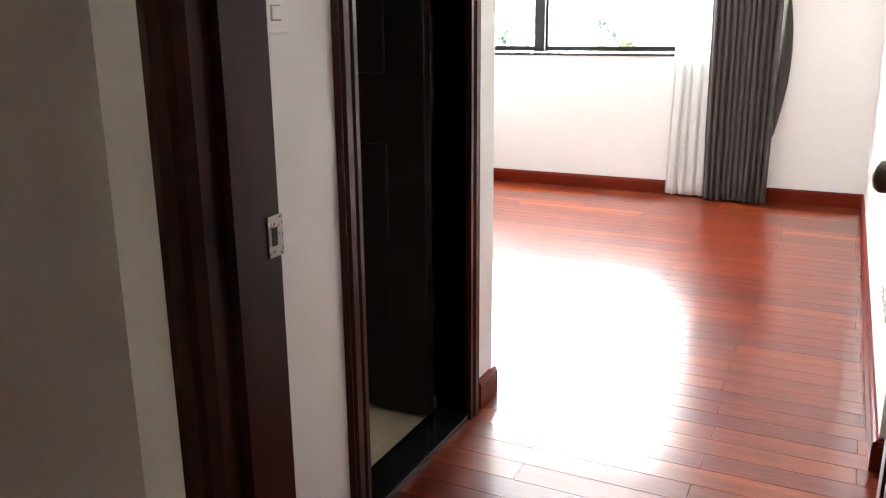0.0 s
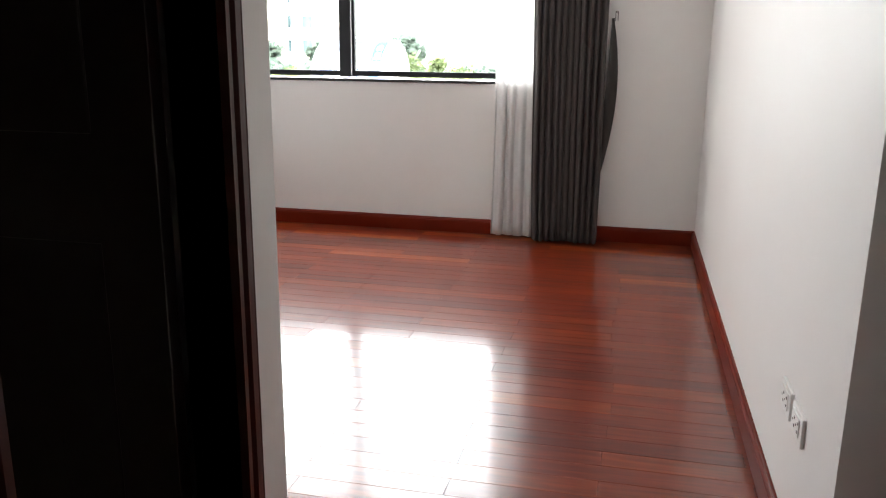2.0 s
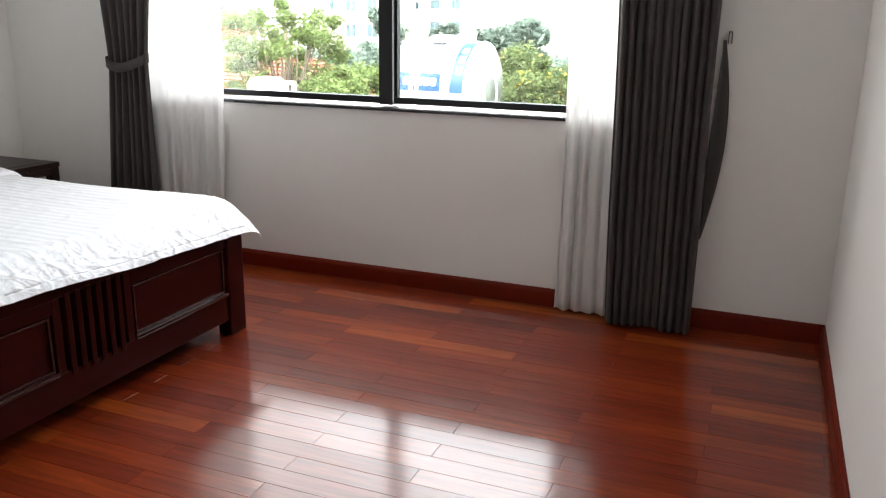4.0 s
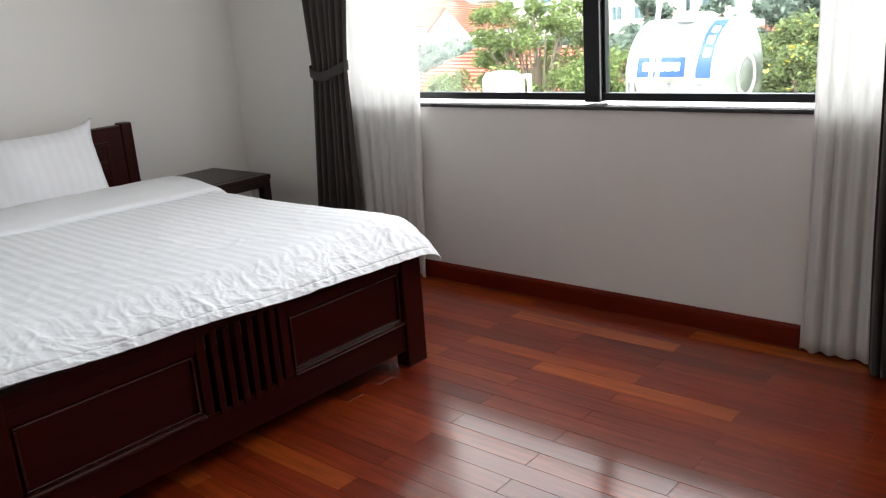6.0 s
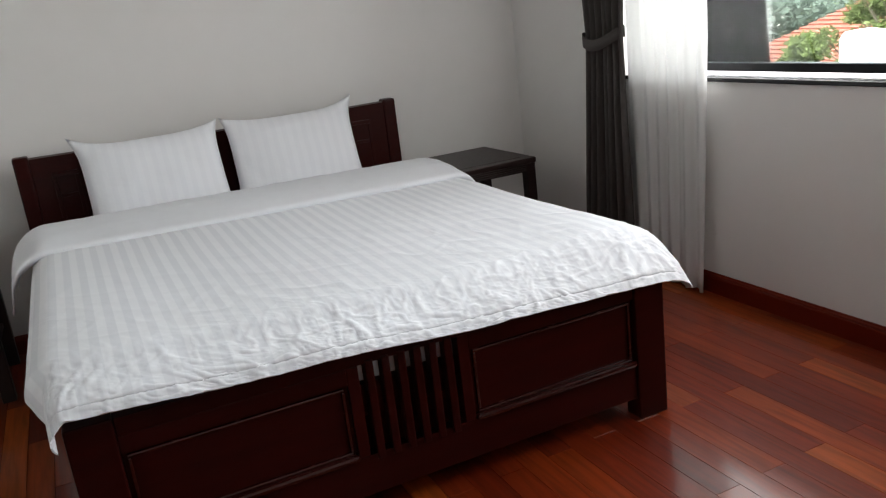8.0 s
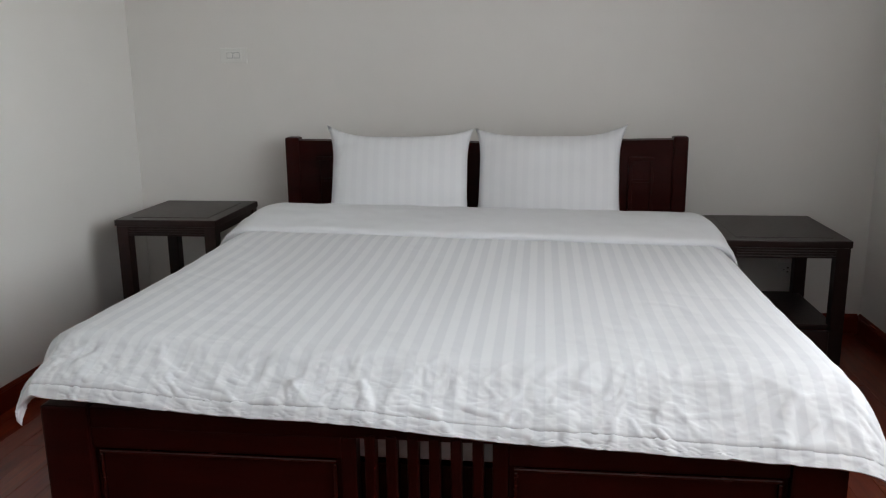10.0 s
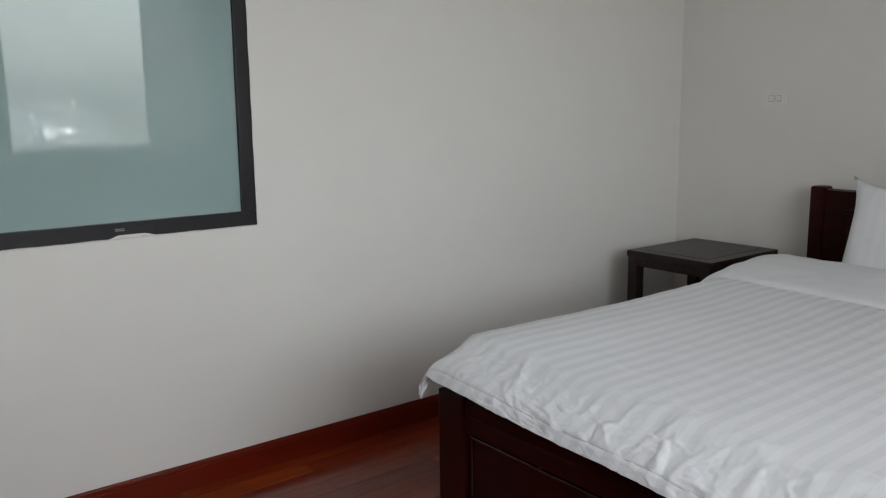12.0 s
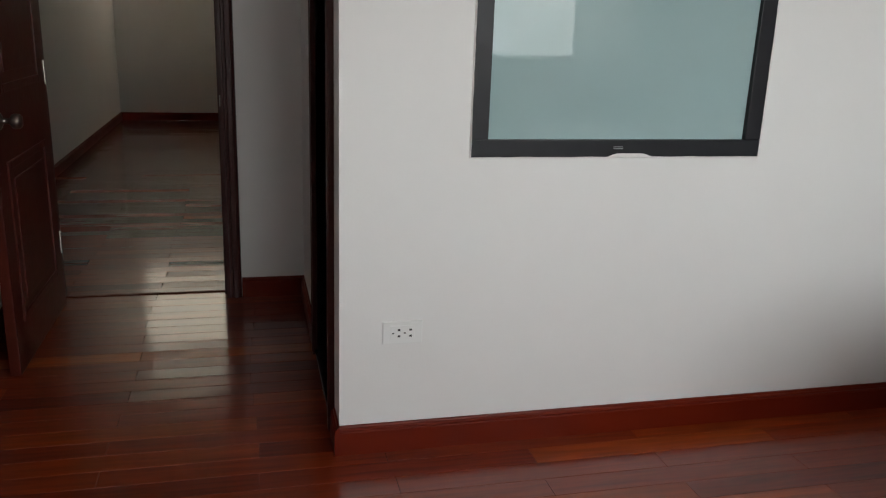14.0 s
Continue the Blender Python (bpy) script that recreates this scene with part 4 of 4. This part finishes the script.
def tieback():
    bm = bmesh.new()
    rings = []
    for k in range(40):
        a = 2 * math.pi * k / 40
        x, y = -3.435 + 0.155 * math.cos(a), YN - 0.13 + 0.056 * math.sin(a)
        sag = 0.05 * (0.5 - 0.5 * math.sin(a)) * (1 - 0.8 * math.cos(a) ** 2) - 0.012 * math.cos(a) - 0.02
        hgt = 0.027
        rings.append([bm.verts.new((x, y, KNOT + dz - sag)) for dz in (-hgt, hgt)])
    for k in range(40):
        a, b = rings[k], rings[(k + 1) % 40]
        bm.faces.new((a[0], b[0], b[1], a[1])).smooth = True
    return bm


tb = part("tieback", tieback(), curtain_grey, curtain_l, "folded band of the same grey cloth", smooth=True)
tb.modifiers.new("thickness", "SOLIDIFY").thickness = 0.006
sheer_l = thing("sheer_curtain", "thin white voile curtain lit by the window behind", "curtain", "sheers at the window", at=pose(0, 0, 0))
hanging("voile", voile, lambda k: (-3.38 + 0.02 * k, -2.87 + 0.05 * min(1, k * 2.2), YN - 0.055, 1.0), 0.012, 2.6, 6, 0.018, sheer_l, thick=0.0015, seed=4)
rail(sheer_l, -3.95, -1.95, YN - 0.055)


def loose_band():
    """A curtain band hung by its loops from a wall hook: a slim crescent."""
    bm = bmesh.new()
    n = 40
    rows = []
    for k in range(n + 1):
        u = k / n
        z = 0.45 + 0.925 * u
        half = 0.004 + 0.031 * math.sin(math.pi * min(1, u * 1.04)) ** 0.8 * (1 - 0.1 * u)
        mid = -0.147 + 0.045 * math.sin(u * math.pi * 0.75) ** 1.1
        rows.append([bm.verts.new((mid + dx * half, YN - 0.02 - 0.012 * (1 - dx * dx), z)) for dx in (-1, -0.5, 0, 0.5, 1)])
    for a, b in zip(rows, rows[1:]):
        for i in range(4):
            bm.faces.new((a[i], a[i + 1], b[i + 1], b[i])).smooth = True
    return bm


band = thing("curtain_band", "loose grey curtain tieback hanging from a wall hook", "tieback", at=pose(0, 0, 0))
bd = part("band", loose_band(), curtain_grey, band, smooth=True)
bd.modifiers.new("thickness", "SOLIDIFY").thickness = 0.005
part("loop", boxes(((-0.104, YN - 0.024, 1.36), (-0.1, YN - 0.016, 1.415)), ((-0.09, YN - 0.024, 1.36), (-0.086, YN - 0.016, 1.415)), bevel=0.001), curtain_grey, band)
part("hook", boxes(((-0.1, YN - 0.03, 1.405), (-0.09, YN, 1.417)), bevel=0.002), steel, band)

# ---- outdoors ----
GROUND = -7.5
structure("ground", boxes(((-700, -700, GROUND - 0.5), (700, 900, GROUND))), grass, "far green ground between the houses", "ground")


def window_far(parent, x, y, z, w, h, frame_mat, bars=1):
    wn_ = part("window", boxes(((x - w / 2, y - 0.06, z - h / 2), (x + w / 2, y + 0.05, z + h / 2))), frame_mat, parent)
    cols = bars + 1
    cw = (w - 0.1) / cols
    for c in range(cols):
        x0 = x - w / 2 + 0.05 + c * cw
        part("pane", boxes(((x0 + 0.03, y - 0.075, z - h / 2 + 0.07), (x0 + cw - 0.03, y - 0.05, z + h / 2 - 0.07))), window_dark, wn_)


def roof_slope(bm, a, b, c, d, rows, lift=0.07):
    """Tiled slope between eave a-b and ridge d-c, in stepped courses."""
    a, b, c, d = (Vector(p) for p in (a, b, c, d))
    nrm = (b - a).cross(d - a).normalized()
    if nrm.z < 0:
        nrm = -nrm
    for r in range(rows):
        k0, k1 = r / rows, (r + 1) / rows
        p = [a.lerp(d, k0) + nrm * lift, b.lerp(c, k0) + nrm * lift, b.lerp(c, k1), a.lerp(d, k1)]
        v = [bm.verts.new(q) for q in p]
        bm.faces.new(v)
        w = [bm.verts.new(a.lerp(d, k0)), bm.verts.new(b.lerp(c, k0))]
        bm.faces.new((w[0], w[1], v[1], v[0]))


def gable_house(label, x, y, wide, deep, eave, ridge, wall_mat, roof_mat, windows, turn=0.0, along="y", trim=None):
    """Gable faces the viewer when along is y."""
    ob = thing("house", label, "house", at=pose(x, y, 0, 0, 0, turn))
    bm = boxes(((-wide / 2, 0, GROUND), (wide / 2, deep, eave)))
    if along == "y":
        v = [bm.verts.new(p) for p in ((-wide / 2, 0, eave), (wide / 2, 0, eave), (0, 0, ridge), (-wide / 2, deep, eave), (wide / 2, deep, eave), (0, deep, ridge))]
        bm.faces.new(v[:3])
        bm.faces.new(v[3:])
    part("wall", bm, wall_mat, ob)
    rf = bmesh.new()
    o = 0.35
    if along == "y":
        slope = (ridge - eave) / (wide / 2)
        for s in (-1, 1):
            roof_slope(rf, (s * (wide / 2 + o), -o, eave - slope * o), (s * (wide / 2 + o), deep + o, eave - slope * o), (0, deep + o, ridge + 0.05), (0, -o, ridge + 0.05), 14)
    else:
        slope = (ridge - eave) / (deep / 2)
        hip = min(wide * 0.28, deep * 0.6)
        roof_slope(rf, (-wide / 2 - o, -o, eave - slope * o), (wide / 2 + o, -o, eave - slope * o), (wide / 2 - hip, deep / 2, ridge), (-wide / 2 + hip, deep / 2, ridge), 18)
        roof_slope(rf, (-wide / 2 - o, deep + o, eave - slope * o), (wide / 2 + o, deep + o, eave - slope * o), (wide / 2 - hip, deep / 2, ridge), (-wide / 2 + hip, deep / 2, ridge), 18)
        for s in (-1, 1):
            roof_slope(rf, (s * (wide / 2 + o), -o, eave - slope * o), (s * (wide / 2 + o), deep + o, eave - slope * o), (s * (wide / 2 - hip), deep / 2, ridge), (s * (wide / 2 - hip), deep / 2, ridge), 18)
    roof_ob = part("roof", rf, roof_mat, ob)
    if along == "y":
        slope = (ridge - eave) / (wide / 2)
        for s in (-1, 1):
            vb = bmesh.new()
            p = [(s * (wide / 2 + o), eave - slope * o), (0, ridge + 0.1), (0, ridge - 0.15), (s * (wide / 2 + o), eave - slope * o - 0.22)]
            f = [vb.verts.new((q[0], -o - 0.03, q[1])) for q in p]
            g = [vb.verts.new((q[0], -o + 0.05, q[1])) for q in p]
            for i in range(4):
                vb.faces.new((f[i], f[(i + 1) % 4], g[(i + 1) % 4], g[i]))
            vb.faces.new(f)
            part("verge", vb, roof_mat, roof_ob)
    for wx, wz, ww, wh, fm in windows:
        window_far(ob, wx, 0.0, wz, ww, wh, fm)
    return ob


def block_house(label, x, y, wide, deep, top, wall_mat, storeys, columns, balcony=False):
    ob = thing("apartment_building", label, "building", at=pose(x, y, 0))
    part("wall", boxes(((-wide / 2, 0, GROUND), (wide / 2, deep, top))), wall_mat, ob)
    part("parapet", boxes(((-wide / 2 - 0.2, -0.2, top), (wide / 2 + 0.2, deep + 0.2, top + 0.35))), wall_mat, ob)
    for s in range(storeys):
        z = top - 1.7 - s * 3.2
        for c in range(columns):
            wx = -wide / 2 + wide * (c + 0.5) / columns
            window_far(ob, wx, 0.0, z, min(1.6, wide / columns * 0.5), 1.7, render_white if wall_mat is not render_white else roof_grey)
            if balcony:
                bw = wide / columns * 0.42
                bl = part("balcony", boxes(((wx - bw, -1.0, z - 1.25), (wx + bw, 0.0, z - 1.1))), wall_mat, ob)
                rl = boxes(((wx - bw, -1.0, z - 0.3), (wx + bw, -0.94, z - 0.24)))
                for q in range(9):
                    px_ = wx - bw + 2 * bw * q / 8
                    add_box(rl, (px_ - 0.03, -0.99, z - 1.1), (px_ + 0.03, -0.95, z - 0.3))
                part("railing", rl, label_white, bl)
    return ob


def tree(label, x, y, top, spread, crown_base, mat, count, seed, flowers=0, leaf=0.16, lobes=9, trunk=0.16, tall=1.0, lobe=(0.3, 0.25)):
    """Tapered trunk, limbs and a crown of many small leaves in uneven clumps."""
    rnd = random.Random(seed)
    ob = thing("tree", label, "tree", at=pose(x, y, 0))
    mid = (top + crown_base) / 2
    bm = bmesh.new()

    def limb(a, b, ra, rb):
        a, b = Vector(a), Vector(b)
        d = (b - a).normalized()
        q = d.orthogonal().normalized()
        r = d.cross(q)
        ring = []
        for p, rad in ((a, ra), (a.lerp(b, 0.5) + q * rad_jit(rnd, ra), (ra + rb) / 2), (b, rb)):
            ring.append([bm.verts.new(p + (q * math.cos(k * math.pi / 3.5) + r * math.sin(k * math.pi / 3.5)) * rad) for k in range(7)])
        for m_, n_ in zip(ring, ring[1:]):
            for k in range(7):
                bm.faces.new((m_[k], m_[(k + 1) % 7], n_[(k + 1) % 7], n_[k]))

    limb((0, 0, GROUND), (0.1, 0, crown_base), trunk * 1.3, trunk)
    limb((0.1, 0, crown_base), (0, 0.1, top - (top - crown_base) * 0.15), trunk, trunk * 0.25)
    centres = []
    for k in range(lobes):
        a = rnd.random() * 6.283
        h = rnd.random()
        r = spread * (0.25 + 0.6 * rnd.random()) * (1 - 0.45 * h ** 2)
        c = Vector((r * math.cos(a), r * math.sin(a), crown_base + (top - crown_base) * (0.12 + 0.78 * h)))
        centres.append((c, spread * (lobe[0] + lobe[1] * rnd.random())))
        limb((0.05, 0, crown_base + (c.z - crown_base) * 0.4), c, trunk * 0.5, trunk * 0.12)
    centres.append((Vector((0, 0, top - spread * lobe[0])), spread * lobe[0]))
    part("trunk", bm, bark, ob)
    verts, faces, fv, ff = [], [], [], []
    for k in range(count):
        c, rad = rnd.choice(centres)
        while True:
            d = Vector((rnd.uniform(-1, 1), rnd.uniform(-1, 1), rnd.uniform(-1, 1)))
            if 0.15 < d.length < 1:
                break
        d = d * (0.55 + 0.45 * rnd.random())
        p = c + Vector((d.x * rad, d.y * rad, d.z * rad * 0.75 * tall))
        s = leaf * (0.6 + 0.8 * rnd.random())
        e = Vector((rnd.gauss(0, 1), rnd.gauss(0, 1), rnd.gauss(0, 0.6))).normalized()
        g = e.cross(Vector((rnd.gauss(0, 1), rnd.gauss(0, 1), rnd.gauss(0.8, 1)))).normalized()
        tv, tf = (fv, ff) if k < flowers and d.z > -0.1 else (verts, faces)
        i = len(tv)
        tv += [p - e * s, p + g * s * 0.42 - e * s * 0.1, p + e * s - Vector((0, 0, s * 0.25)), p - g * s * 0.42 - e * s * 0.1]
        tf.append((i, i + 1, i + 2, i + 3))
    for nm, v_, f_, mt in (("crown", verts, faces, mat), ("blossom", fv, ff, flower_yellow)):
        if f_:
            me = bpy.data.meshes.new(nm)
            me.from_pydata([tuple(q) for q in v_], [], f_)
            me.materials.append(mt)
            cr = new(nm, me)
            cr.parent = ob
    return ob


def rad_jit(rnd, r):
    return rnd.uniform(-1, 1) * r * 1.5


# water tank on the neighbouring flat roof
structure("roof_terrace", boxes(((-9.0, 8.6, -0.5), (-0.2, 13.0, 0.1)), ((-9.0, 8.6, GROUND), (-0.2, 13.0, -0.5))), concrete, "flat concrete roof of the house next door", "roof")
TX, TY, TZ, TR, TL = -3.12, 11.5, 0.735, 0.52, 0.42
TK = TR / 0.38
tank = thing("water_tank", "shiny stainless steel water tank with blue stickers", "water tank", at=pose(TX, TY, TZ, 0, 0, -4))
prof = [(0.02, -TL - 0.09), (TR * 0.45, -TL - 0.08), (TR * 0.75, -TL - 0.058), (TR * 0.93, -TL - 0.026), (TR, -TL)]
prof += [(TR, TL)] + [(r, -h) for r, h in reversed(prof[:-1])]
part("shell", lathe(prof, 64, "x"), stainless, tank, smooth=True)
for rx in (-TL, TL):
    part("seam", lathe([(TR - 0.004, rx - 0.012), (TR + 0.005, rx - 0.006), (TR + 0.005, rx + 0.006), (TR - 0.004, rx + 0.012)], 64, "x"), stainless, tank, smooth=True)
part("hatch", lathe([(0.19, TR - 0.02), (0.19, TR + 0.03), (0.15, TR + 0.055), (0.03, TR + 0.06)], 28, "z"), stainless, tank, smooth=True)
part("valve", lathe([(0.018, TR - 0.01), (0.018, TR + 0.06), (0.028, TR + 0.066), (0.028, TR + 0.1)], 12, "z"), steel, tank).location = (0.31, 0, 0)


def decal(x0, x1, a0, a1, mat, lift=0.003, label=""):
    """A sticker that lies on the shell between two lengths and two angles (degrees below level, on the window side)."""
    bm = bmesh.new()
    rows = []
    for k in range(13):
        a = radians(a0 + (a1 - a0) * k / 12)
        rows.append([bm.verts.new((x, -(TR + lift) * math.cos(a), -(TR + lift) * math.sin(a))) for x in (x0 * TK, x1 * TK)])
    for a, b in zip(rows, rows[1:]):
        bm.faces.new((a[0], a[1], b[1], b[0])).smooth = True
    return part("sticker", bm, mat, tank, label)


decal(-0.275, 0.12, -24, -4, label_blue, label="blue sticker with white bars")
for x0, x1 in ((-0.185, -0.14), (-0.128, -0.083), (-0.071, -0.026), (-0.014, 0.031), (0.043, 0.085)):
    decal(x0, x1, -18, -10, label_white, 0.005)
for x in (-0.268, -0.253, -0.238):
    decal(x, x + 0.007, -23, -2, label_white, 0.005)
decal(0.2, 0.303, -75, -3, label_blue, label="blue end band with white marks")
for a in (-60, -46, -32):
    decal(0.235, 0.28, a, a + 9, label_white, 0.005)
part("ring", lathe([(0.155, TL + 0.06), (0.155, TL + 0.092), (0.175, TL + 0.096), (0.195, TL + 0.09), (0.2, TL + 0.06)], 40, "x"), steel, tank, "raised grey ring on the end", smooth=True)
stand = thing("tank_stand", "grey steel stand under the water tank", "stand", at=pose(TX, TY, 0.1, 0, 0, -4))
for sx in (-0.36, 0.36):
    for sy in (-0.5, 0.5):
        part("leg", boxes(((sx - 0.022, sy - 0.022, 0), (sx + 0.022, sy + 0.022, 0.62)), bevel=0.003), steel, stand)
    part("cradle", boxes(((sx - 0.022, -0.478, 0.12), (sx + 0.022, 0.478, 0.16))), steel, stand)
for sy in (-0.5, 0.5):
    part("rail", boxes(((-0.42, sy - 0.02, 0.621), (0.42, sy + 0.02, 0.66)), bevel=0.004), steel, stand)
    part("foot_rail", boxes(((-0.34, sy - 0.018, 0.06), (0.34, sy + 0.018, 0.1)), bevel=0.004), steel, stand)
pipe = thing("vent_pipe", "tall thin white pipe with a cap beside the tank", "pipe", at=pose(-3.33, 10.8, 0.1, 0, 8, 0))
part("tube", lathe([(0.022, 0), (0.022, 1.55)], 14, "z"), steel, pipe, smooth=True)
part("cap", lathe([(0.023, 1.52), (0.06, 1.55), (0.07, 1.6), (0.03, 1.63)], 16, "z"), label_white, pipe, smooth=True)
part("brace", boxes(((0.05, -0.012, 0), (0.074, 0.012, 1.2))), label_white, pipe)
small_tank = thing("pump_unit", "small white tank with looped pipes on the roof", "pump", at=pose(-5.45, 11.6, 0.1))
part("body", lathe([(0.2, 0), (0.22, 0.03), (0.22, 0.62), (0.18, 0.68), (0.05, 0.7)], 24, "z"), label_white, small_tank, smooth=True)
for q in (0.26, 0.36):
    part("pipe", boxes(((q, -0.02, 0), (q + 0.035, 0.02, 0.66)), ((q - 0.1, -0.02, 0.62), (q, 0.02, 0.66)), bevel=0.006), label_white, small_tank)

gable_house("white house with a red tiled gable roof", -56.2, 72, 5.4, 9, 0.1, 2.5, render_white, roof_red, [(0.0, 0.5, 0.9, 1.4, roof_grey), (0.1, -2.4, 2.0, 2.0, teal_frame)])
gable_house("white house wing with a red tiled roof", -63.5, 76, 10, 8, 0.8, 3.7, render_white, roof_red, [(-2.0, -1.0, 1.6, 1.6, render_white), (2.5, -1.0, 1.6, 1.6, render_white)], along="x")
gable_house("low house with a wide red tiled hip roof", -22.5, 31, 14, 9, -2.5, -0.1, render_white, roof_red, [], turn=-12, along="x")
gable_house("house with a grey sheet roof", -57, 92, 8, 8, 2.2, 5.6, render_white, roof_grey, [(0, 2.0, 1.4, 1.4, window_dark)], along="x")
gable_house("distant house with a red tiled roof", -22, 70, 11, 8, -4.0, -1.0, render_cream, roof_red, [], along="x")
gable_house("distant house with a red tiled roof", -12, 75, 13, 9, -4.6, -1.4, render_cream, roof_red, [], along="x")
block_house("white apartment block with balconies", -66.5, 90, 9, 10, 12.4, render_white, 5, 2, True)
block_house("cream apartment block beyond the trees", -52, 98, 12, 10, 8.5, render_cream, 4, 4)
block_house("white block beyond the trees", -44, 110, 9, 10, 9, render_white, 4, 3)
tree("leafy green tree close to the window", -8.8, 17.2, 1.95, 2.2, -2.4, leaf_light, 26000, 3, leaf=0.05, lobes=110, lobe=(0.1, 0.11), trunk=0.09)
tree("leafy green tree close to the window", -7.1, 16.4, 0.75, 1.6, -2.4, leaf_light, 17000, 5, leaf=0.05, lobes=80, lobe=(0.11, 0.12), trunk=0.08)
tree("leafy green tree beside the roof", -12.2, 18.5, 0.25, 1.2, -2.6, leaf_light, 4000, 7, leaf=0.15, lobes=9)
tree("leafy light green tree behind the tank", -8.1, 21, 0.75, 1.9, -3.0, leaf_light, 18000, 9, leaf=0.058, lobes=70, lobe=(0.12, 0.13), trunk=0.09)
tree("broad green tree with yellow blossom", -2.95, 14.7, 1.1, 1.3, -2.2, leaf_green, 20000, 11, flowers=700, leaf=0.036, lobes=70, lobe=(0.14, 0.14), trunk=0.08)
tree("broad dark green tree", -1.15, 15.0, 1.05, 1.4, -2.4, leaf_dark, 15000, 13, leaf=0.046, lobes=40, lobe=(0.17, 0.16))
tree("broad dark green tree", -7.2, 27, 0.95, 2.2, -3.4, leaf_green, 14000, 15, flowers=200, leaf=0.085, lobes=36, lobe=(0.18, 0.16))
tree("tall dark conifer in the distance", -26.6, 58, 2.6, 1.9, -4, leaf_far_hazed, 5760, 17, leaf=0.26, lobes=22)
tree("dark tree in the distance", -22.2, 60, 1.7, 2.2, -4, leaf_far_hazed, 5120, 19, leaf=0.28, lobes=22)
tree("dark tree in the distance", -17.6, 56, 1.2, 2.2, -4, leaf_far_hazed, 4800, 21, leaf=0.28, lobes=22)
tree("dark palm-like tree in the distance", -13.8, 52, 1.9, 1.6, -3, leaf_far_hazed, 3840, 23, leaf=0.3, lobes=22)
tree("dark tree in the distance", -6, 58, 0.6, 3.6, -4, leaf_far_hazed, 3200, 25, leaf=0.3, lobes=12)
tree("green tree in the distance", 4, 60, 0.8, 4.0, -4, leaf_green, 3200, 27, leaf=0.3, lobes=12)
tree("green tree in the distance", -38, 62, -0.5, 4.5, -4, leaf_green, 3600, 29, leaf=0.3, lobes=14)
tree("green tree in the distance", -46, 60, -1.5, 4.5, -5, leaf_light, 3600, 31, leaf=0.3, lobes=14)



def far_woods():
    """An uneven belt of distant crowns, too far to count."""
    rnd = random.Random(71)
    v_, f_ = [], []
    for k in range(15000):
        x = rnd.uniform(-52, 16)
        top = -0.5 + 1.4 * noise.noise((x * 0.16, 0, 0)) + 0.9 * noise.noise((x * 0.5, 2, 0))
        y = rnd.uniform(47, 53)
        z = -5 + (top + 5) * rnd.random() ** 0.45
        s = 0.3 * (0.6 + 0.8 * rnd.random())
        p = Vector((x, y, z))
        e = Vector((rnd.gauss(0, 1), rnd.gauss(0, 1), rnd.gauss(0, 0.6))).normalized()
        g = e.cross(Vector((rnd.gauss(0, 1), rnd.gauss(0, 1), rnd.gauss(0.8, 1)))).normalized()
        i = len(v_)
        v_ += [tuple(p - e * s), tuple(p + g * s * 0.45), tuple(p + e * s), tuple(p - g * s * 0.45)]
        f_.append((i, i + 1, i + 2, i + 3))
    me = bpy.data.meshes.new("far_woods")
    me.from_pydata(v_, [], f_)
    me.materials.append(leaf_far_hazed)
    return tagged(new("far_woods", me), "belt of distant green trees", "trees", kind="stuff")


far_woods()

# ---- floor boards, last ----
PL, PWD = 0.845, 0.0905


def plank_mesh(length):
    bm = bmesh.new()
    g = 0.0006
    add_box(bm, (g, g, -0.012), (length - g, PWD - g, 0.0))
    top = [e for e in bm.edges if all(v.co.z > -0.001 for v in e.verts)]
    bmesh.ops.bevel(bm, geom=top, offset=0.0005, segments=1, affect="EDGES")
    bmesh.ops.recalc_face_normals(bm, faces=bm.faces)
    me = bpy.data.meshes.new("plank")
    bm.to_mesh(me)
    bm.free()
    me.materials.append(planks)
    return me


whole = plank_mesh(PL)
cut = {}
far_v, far_f = [], []
Y0 = 4.095 - 45 * PWD


def lay(y, x_from, x_to, phase):
    x = x_from
    k = math.floor((x_from - phase) / PL)
    while x < x_to - 0.01:
        nxt = min(phase + (k + 1) * PL, x_to)
        length = round(nxt - x, 3)
        if length > 0.02:
            if abs(length - PL) < 0.002:
                me = whole
            else:
                me = cut.setdefault(length, None) or plank_mesh(length)
                cut[length] = me
            if y > 2.0 and x > -2.3:
                ob = new("plank", me)
                ob.location = (x, y, 0)
                ob.parent = floor
            else:
                base = len(far_v)
                far_v.extend((v.co.x + x, v.co.y + y, v.co.z) for v in me.vertices)
                far_f.extend(tuple(base + i for i in p.vertices) for p in me.polygons)
        x = nxt
        k += 1


for row in range(-55, 81):
    y = Y0 + row * PWD
    odd = (row - 45) % 2
    phase = (0.017 if odd else -0.42) + 0.012 * math.sin(row * 2.7)
    if y < HALL_S - 0.02 or y + PWD > YN + 0.05:
        continue
    if y + PWD > YS + 0.0:
        lay(y, XW - 0.02, XE if y > YS - 0.05 else NICHE, phase)
    elif y > YD - 0.16:
        lay(y, XC - 0.02 if y > YD - 0.02 else DJ - 0.04, NICHE + 0.02 if y > YD - 0.02 else DK + 0.04, phase)
    else:
        lay(y, HALL_W - 0.01, HALL_E + 0.01, phase)

far_boards = bpy.data.meshes.new("plank_field")
far_boards.from_pydata(far_v, [], far_f)
far_boards.materials.append(planks_far)
field = new("plank_field", far_boards)
field.parent = floor
tagged(field, kind="stuff")
